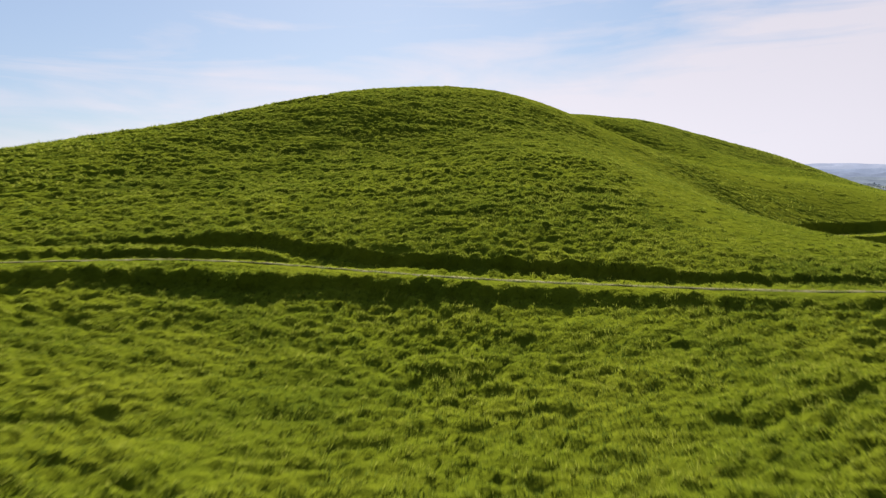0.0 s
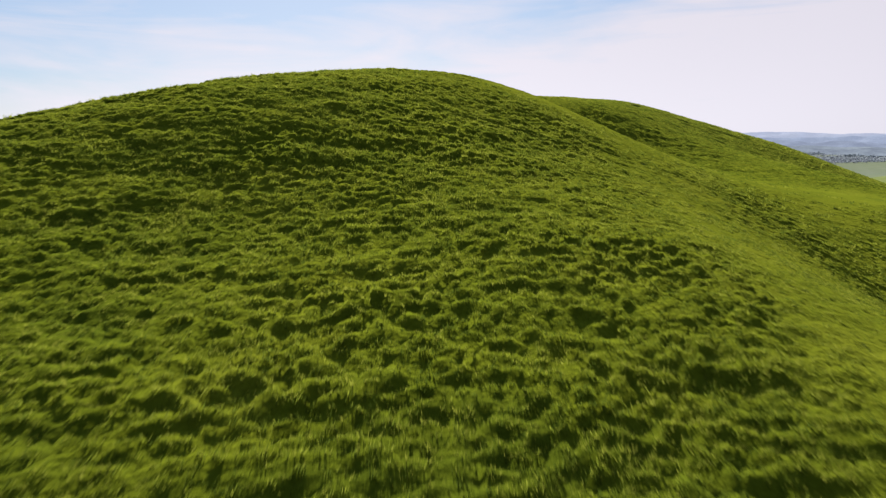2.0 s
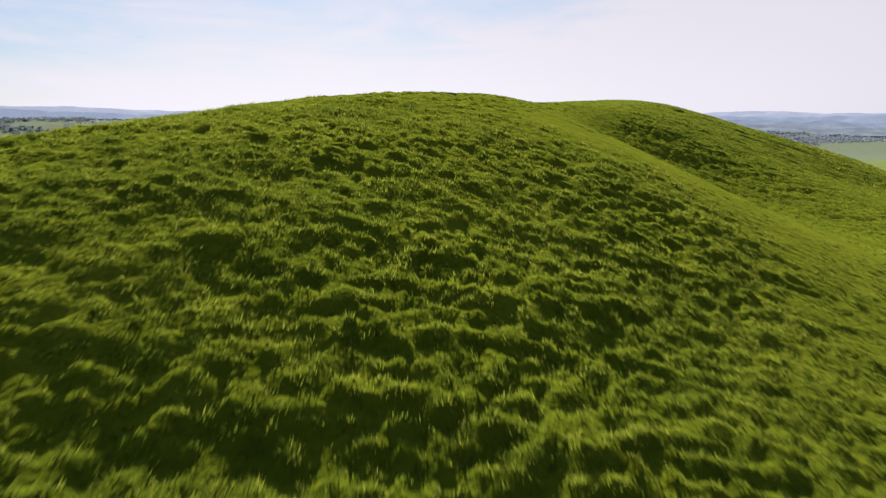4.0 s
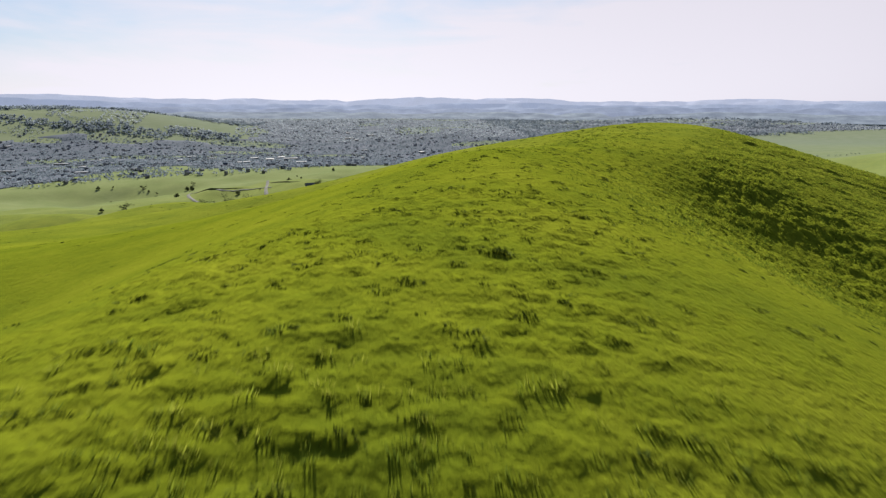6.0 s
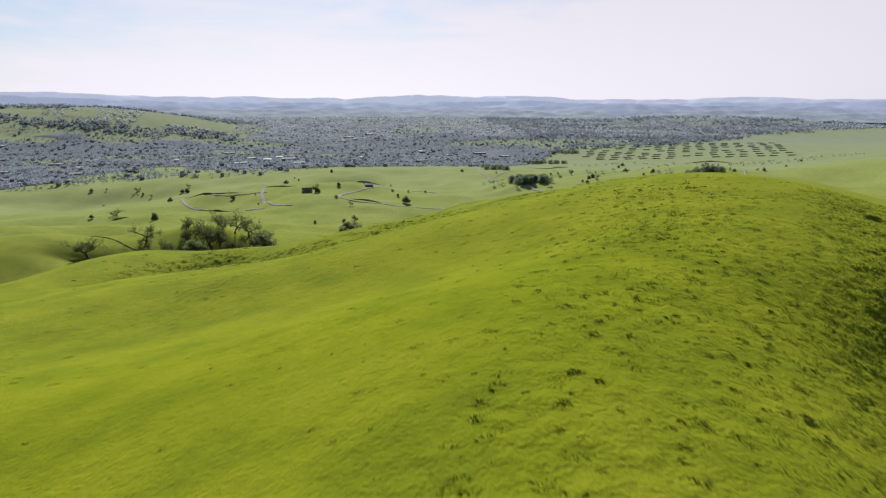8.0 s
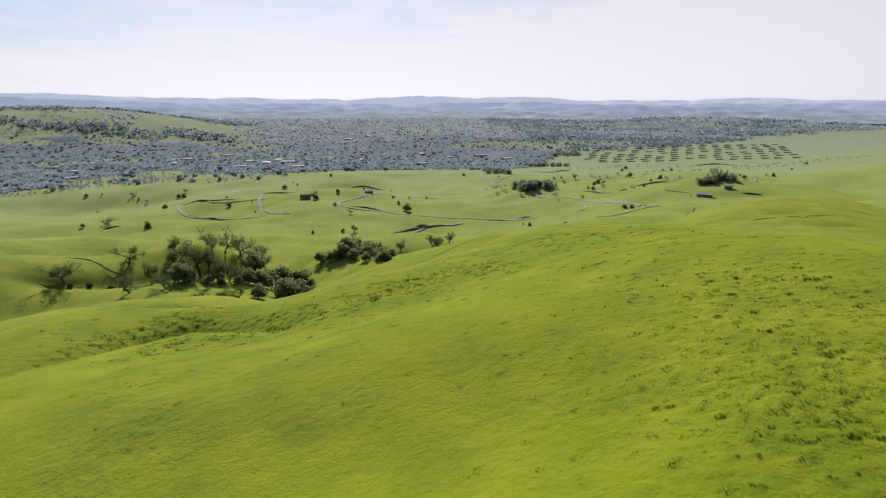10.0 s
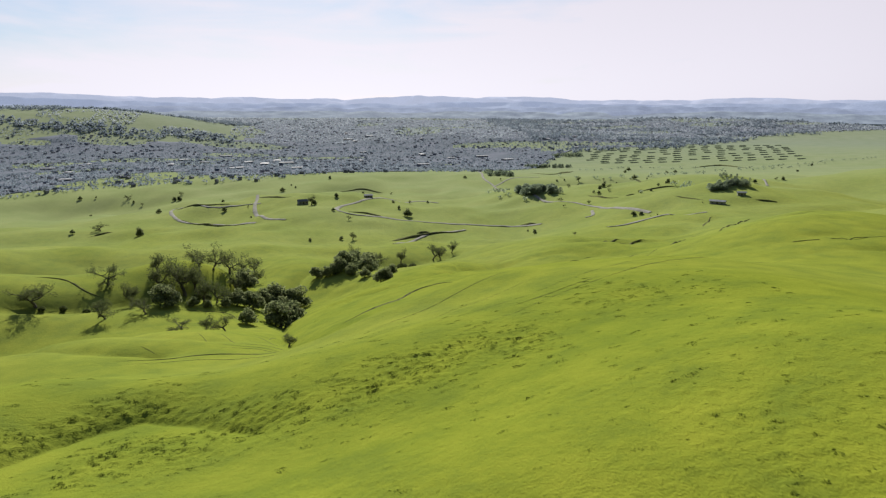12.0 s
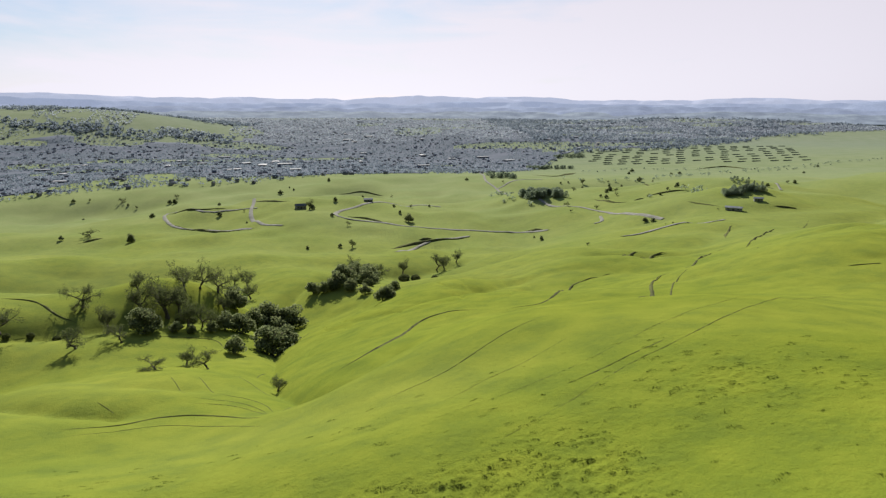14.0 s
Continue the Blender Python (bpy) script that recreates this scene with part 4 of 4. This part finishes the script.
# ---- town, orchard and woods on the plain ----
def blobs(places, rng_, spread=(1.25, 1.25, 0.62)):
    """Many small uneven tree clumps in one mesh; places: x, y, z, radius."""
    base = np.array([(0, 0, 1.0)] + [(math.cos(k * 1.5708) * 0.8, math.sin(k * 1.5708) * 0.8, 0.5) for k in range(4)] + [(math.cos(k * 1.5708 + 0.6), math.sin(k * 1.5708 + 0.6), -0.6) for k in range(4)])
    f = [(0, 1 + k, 1 + (k + 1) % 4) for k in range(4)]
    f += [(1 + k, 5 + k, 1 + (k + 1) % 4) for k in range(4)] + [(5 + k, 5 + (k + 1) % 4, 1 + (k + 1) % 4) for k in range(4)]
    n = len(places)
    jit = rng_.uniform(0.7, 1.35, (n, 9, 1))
    v = places[:, None, :3] + base[None] * jit * places[:, None, 3:4] * np.array(spread)
    return v.reshape(-1, 3), (np.array(f)[None] + (np.arange(n) * 9)[:, None, None]).reshape(-1, 3)


EDGE = np.array([(-900, 1150), (-549, 1292), (-430, 1372), (-188, 1369), (-53, 1460), (193, 1547), (420, 1900), (540, 2200), (700, 2450), (970, 2440), (1160, 2570), (1560, 2970), (1820, 3130), (2600, 3230)], float)


def beyond_edge(x, y):
    return y > np.interp(x, EDGE[:, 0], EDGE[:, 1])


nr = np.random.default_rng(77)


def scatter(count, x0, x1, y0, y1, thin=0.0):
    x, y = nr.uniform(x0, x1, count), y0 + (y1 - y0) * nr.uniform(0, 1, count) ** 1.25
    ok = beyond_edge(x, y) & (np.abs(x / y) < 0.85)
    hill = np.zeros_like(x)
    for hx, hy, rise, r in FAR_HILLS:
        hill = np.maximum(hill, np.exp(-((x - hx) ** 2 + (y - hy) ** 2) / (2 * r * r)))
    ok &= (hill < 0.3) | (soft_noise(x / 160, y / 160, 33) > 0.62)
    ok &= soft_noise(x / 130, y / 170, 31) > thin
    return x[ok], y[ok]


def plain_patch(name, mat, lift, label, category, margin):
    a, b = np.linspace(-0.95, 0.95, 150), np.linspace(0, 1, 120)
    A, F = np.meshgrid(a, b)
    far = 4150.0
    near_ = np.interp(np.tan(A) * 1700, EDGE[:, 0], EDGE[:, 1]) + margin
    yy = near_ + (far - near_) * F ** 1.5
    xx = np.tan(A) * yy
    edge_ = np.interp(xx, EDGE[:, 0], EDGE[:, 1]) + margin + 40 * soft_noise(xx / 60, yy / 60, 71)
    yy = np.maximum(yy, edge_)
    hill = np.zeros_like(xx)
    for hx, hy, rise, r in FAR_HILLS:
        hill = np.maximum(hill, np.exp(-((xx - hx) ** 2 + (yy - hy) ** 2) / (2 * r * r)))
    green = (hill > 0.35) | (soft_noise(xx / 210, yy / 130, 37) > 0.72)
    zz = land(xx, yy) + np.where(green, -14.0, lift) - 6 * (F < 0.005)
    return tagged(sheet(name, np.stack([xx, yy, zz], -1).reshape(-1, 3), grid_faces(120, 150), mat), label, category, kind="structure")


plain_patch("pavement", M_STREETS, 1.2, "streets and yards of the town on the plain, blue-grey with haze", "streets", 30)
tx, ty = scatter(78000, -2600, 2600, 1250, 4150, 0.1)


# farther trees get the paler, more haze-tinted material
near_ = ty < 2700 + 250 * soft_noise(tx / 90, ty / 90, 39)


def leafy(x, y, low, high, per, size):
    """Loose leafy crowns on the plain, each of a few bent sprays."""
    r = nr.uniform(low, high, len(x))[:, None, None]
    c = np.stack([x, y, land(x, y)], -1)[:, None] + np.array([0, 0, 0.9]) * r + nr.normal(0, 0.5, (len(x), per, 3)) * r * np.array([1.1, 1.1, 0.7])
    return cards(nr, c.reshape(-1, 3), size)


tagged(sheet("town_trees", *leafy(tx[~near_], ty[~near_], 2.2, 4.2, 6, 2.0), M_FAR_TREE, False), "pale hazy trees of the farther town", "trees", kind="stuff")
tagged(sheet("town_trees", *leafy(tx[near_], ty[near_], 1.8, 3.8, 6, 1.5), M_TOWN_TREE, False), "street and garden trees filling the town, greyed with haze", "trees", kind="stuff")


def house_shell(x, y, z, w, d, h, turn, roof):
    """Walls and a pitched roof as two point sets."""
    c, s = np.cos(turn), np.sin(turn)

    def at(px, py, pz):
        return np.stack([x + px * c - py * s, y + px * s + py * c, z + pz], -1)

    o = 0.5
    walls = np.stack([at(sx * w / 2, sy * d / 2, hz) for hz in (-1.5 + 0 * h, h) for sx, sy in ((-1, -1), (1, -1), (1, 1), (-1, 1))] + [at(-w / 2, 0 * d, h + roof), at(w / 2, 0 * d, h + roof)], 1)
    tops = np.stack([at(sx * (w / 2 + o), sy * (d / 2 + o), h + 0.05 + e) for e in (0.0, 0.25) for sx, sy in ((-1, -1), (1, -1), (1, 1), (-1, 1))] + [at(sx * (w / 2 + o), 0 * d, h + roof + 0.25 + e) for e in (0.0, 0.25) for sx in (-1, 1)], 1)
    return walls, tops


WALL_FACES = np.array([(0, 1, 5), (0, 5, 4), (1, 2, 6), (1, 6, 5), (2, 3, 7), (2, 7, 6), (3, 0, 4), (3, 4, 7), (4, 8, 7), (5, 6, 9)])
ROOF_FACES = np.array([(4, 5, 11), (4, 11, 10), (6, 7, 10), (6, 10, 11), (0, 1, 5), (0, 5, 4), (2, 3, 7), (2, 7, 6), (0, 4, 10), (0, 10, 8), (3, 8, 10), (3, 10, 7), (1, 9, 11), (1, 11, 5), (2, 6, 11), (2, 11, 9)])
hx_, hy_ = scatter(6500, -2800, 2200, 1330, 4100, 0.25)
n_ = len(hx_)
w_, d_ = nr.uniform(5, 9, n_), nr.uniform(4, 6, n_)
walls, tops = house_shell(hx_, hy_, land(hx_, hy_), w_, d_, nr.uniform(2.2, 3.6, n_), np.round(nr.uniform(0, 4, n_)) * 0.4 + nr.normal(0, 0.06, n_), nr.uniform(1.0, 1.8, n_))
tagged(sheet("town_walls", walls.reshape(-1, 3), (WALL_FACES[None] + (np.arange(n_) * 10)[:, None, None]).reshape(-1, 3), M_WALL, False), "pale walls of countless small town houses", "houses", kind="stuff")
tagged(sheet("town_roofs", tops.reshape(-1, 3), (ROOF_FACES[None] + (np.arange(n_) * 12)[:, None, None]).reshape(-1, 3), M_ROOF, False), "pitched roofs of countless small town houses, tinted blue-grey with haze", "roofs", kind="stuff")


def building(name, w, d, h, roof, wall_mat, roof_mat, label, category, x, y, turn, group=""):
    ob = new(name)
    one = lambda v: np.array([v], float)
    a, b = house_shell(one(0), one(0), one(0), one(w), one(d), one(h), one(0), one(roof))
    child("wall", mesh_of("wall", a.reshape(-1, 3), WALL_FACES, wall_mat, False), ob)
    child("roof", mesh_of("roof", b.reshape(-1, 3), ROOF_FACES, roof_mat, False), ob)
    for name_, px, low, high, half, mat in (("door", 0.0, 0.0, min(2.2, h * 0.8), 0.7, M_BARK), ("window", -0.3 * w, h * 0.35, h * 0.75, 0.6, M_GLASS), ("window", 0.3 * w, h * 0.35, h * 0.75, 0.6, M_GLASS)):
        box = [(px + sx * half, -d / 2 + oy, z_) for oy in (-0.08, 0.04) for z_ in (low, high) for sx in (-1, 1)]
        child(name_, mesh_of(name_, box, [(0, 1, 3, 2), (4, 6, 7, 5), (0, 4, 5, 1), (2, 3, 7, 6), (0, 2, 6, 4), (1, 5, 7, 3)], mat, False), ob)
    ob.matrix_basis = pose(x, y, height(x, y), 0, 0, turn)
    return tagged(ob, label, category, group)


hall = building("warehouse", 34, 20, 6, 0.8, M_WALL, M_WHITE_ROOF, "long low warehouse with a white roof in the town", "building", -200, 1900, 10, "white roofed halls")
for k in range(46):
    while True:
        x, y = rng.uniform(-1500, 900), rng.uniform(1450, 3300)
        if beyond_edge(np.array([x]), np.array([y]))[0] and abs(x / y) < 0.7 and not (x < -550 and y > 2500):
            break
    m = pose(x, y, height(x, y), 0, 0, rng.choice((5, 12, 95, 100, 40)))
    c_ = copy_thing(hall, m)
    c_.scale = (rng.uniform(0.5, 1.2), rng.uniform(0.5, 1.0), rng.uniform(0.6, 0.9))
building("barn", 11, 3.6, 1.7, 0.8, M_METAL, M_METAL, "long grey metal barn on the valley pasture", "barn", 262, 661, -38)
building("barn", 6, 3.2, 1.6, 0.7, M_METAL, M_METAL, "small grey metal barn beside the plantation", "barn", 289, 677, -20)
building("farmhouse", 10, 6, 2.6, 1.6, M_WALL, M_ROOF, "small pale farmhouse among a few trees", "house", -67, 892, 20)
building("shed", 9, 5, 2.2, 1.0, M_WALL, M_WHITE_ROOF, "white roofed shed on the valley pasture", "shed", 0, 937, 8)

# rows of trees in the orchard; each short row is an object named hedge
ox, oy = [], []
for i in range(15):
    for j in range(9):
        u, w = i / 14, j / 8
        x = (600 + (1130 - 600) * u) * (1 - w) + (745 + (1420 - 745) * u) * w
        y = (2060 + (1930 - 2060) * u) * (1 - w) + (2430 + (2510 - 2430) * u) * w
        if rng.random() < 0.9:
            ox.append((x + rng.uniform(-6, 6), y + rng.uniform(-6, 6)))
g = np.random.default_rng(8)
row_mesh = None
for x, y in ox:
    if row_mesh is None:
        p = np.stack([g.uniform(-11, 11, 26), g.uniform(-3, 3, 26), np.full(26, 1.0), g.uniform(1.4, 2.6, 26)], -1)
        row_mesh = mesh_of("hedge", *blobs(p, g), M_CONIFER, False)
    ob = new("hedge", row_mesh)
    ob.matrix_basis = pose(x, y, height(x, y), 0, 0, 4)
    tagged(ob, "short dark row of orchard trees across the green field", "hedge", "hedges on the field")

# scrub along the creeks of the valley
SCRUB = (
    [(315, 1333), (360, 1292), (405, 1285), (494, 1365), (613, 1489), (826, 1716), (964, 1767), (1104, 1829), (1292, 1847)],
    [(495, 1756), (646, 1874), (730, 1800), (816, 1805)],
    [(847, 1683), (967, 1726), (1106, 1789)],
    [(283, 868), (305, 863), (327, 860), (287, 736)],
    [(176, 1138), (165, 910)],
)
sx, sy = [], []
for line in SCRUB:
    q = smooth_line(line, 14)
    q = q[nr.uniform(0, 1, len(q)) < 0.8]
    sx.append(q[:, 0] + nr.normal(0, 9, len(q)))
    sy.append(q[:, 1] + nr.normal(0, 9, len(q)))
tagged(sheet("scrub", *leafy(np.concatenate(sx), np.concatenate(sy), 1.6, 4.2, 22, 0.9), M_CONIFER, False), "dark scrub growing along the creeks of the valley", "scrub", kind="stuff")

# woods on the plain and on the far rise, in the haze-tinted tree colour
wx, wy = nr.uniform(600, 2600, 5200), nr.uniform(2300, 4100, 5200)
sel = beyond_edge(wx, wy + 60) & (soft_noise(wx / 260, wy / 120, 61) > 0.42)
wx, wy = wx[sel], wy[sel]
hx2, hy2 = nr.uniform(-2400, -500, 5200), nr.uniform(2650, 3600, 5200)
sel = (soft_noise(hx2 / 210, hy2 / 150, 65) + 0.12 * (land(hx2, hy2) > 95)) > 0.52
hx2, hy2 = hx2[sel], hy2[sel]
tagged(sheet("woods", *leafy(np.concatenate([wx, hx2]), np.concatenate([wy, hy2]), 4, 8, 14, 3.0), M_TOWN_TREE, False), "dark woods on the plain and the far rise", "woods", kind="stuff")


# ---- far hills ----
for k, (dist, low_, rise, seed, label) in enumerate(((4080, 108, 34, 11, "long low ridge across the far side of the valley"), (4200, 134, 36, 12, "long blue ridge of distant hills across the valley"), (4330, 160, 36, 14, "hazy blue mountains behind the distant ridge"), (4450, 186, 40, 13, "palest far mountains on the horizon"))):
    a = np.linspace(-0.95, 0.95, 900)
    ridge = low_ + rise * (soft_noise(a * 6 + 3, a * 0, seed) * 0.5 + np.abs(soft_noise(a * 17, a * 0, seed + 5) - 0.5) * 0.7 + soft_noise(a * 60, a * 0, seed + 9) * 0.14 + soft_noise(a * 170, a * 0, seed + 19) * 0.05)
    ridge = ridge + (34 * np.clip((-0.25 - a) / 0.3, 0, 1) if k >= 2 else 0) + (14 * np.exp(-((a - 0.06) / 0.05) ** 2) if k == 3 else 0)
    rows_ = []
    for f_ in np.linspace(0, 1, 10):
        d_ = dist + 220 * f_
        fold = 1 + 0.28 * (soft_noise(a * 45, np.full_like(a, f_ * 4), seed + 20) - 0.5)
        rows_.append(np.stack([np.sin(a) * d_, 150 + np.cos(a) * d_, 80 + (ridge - 80) * (f_ ** 0.8) * (fold if f_ < 1 else 1)], -1))
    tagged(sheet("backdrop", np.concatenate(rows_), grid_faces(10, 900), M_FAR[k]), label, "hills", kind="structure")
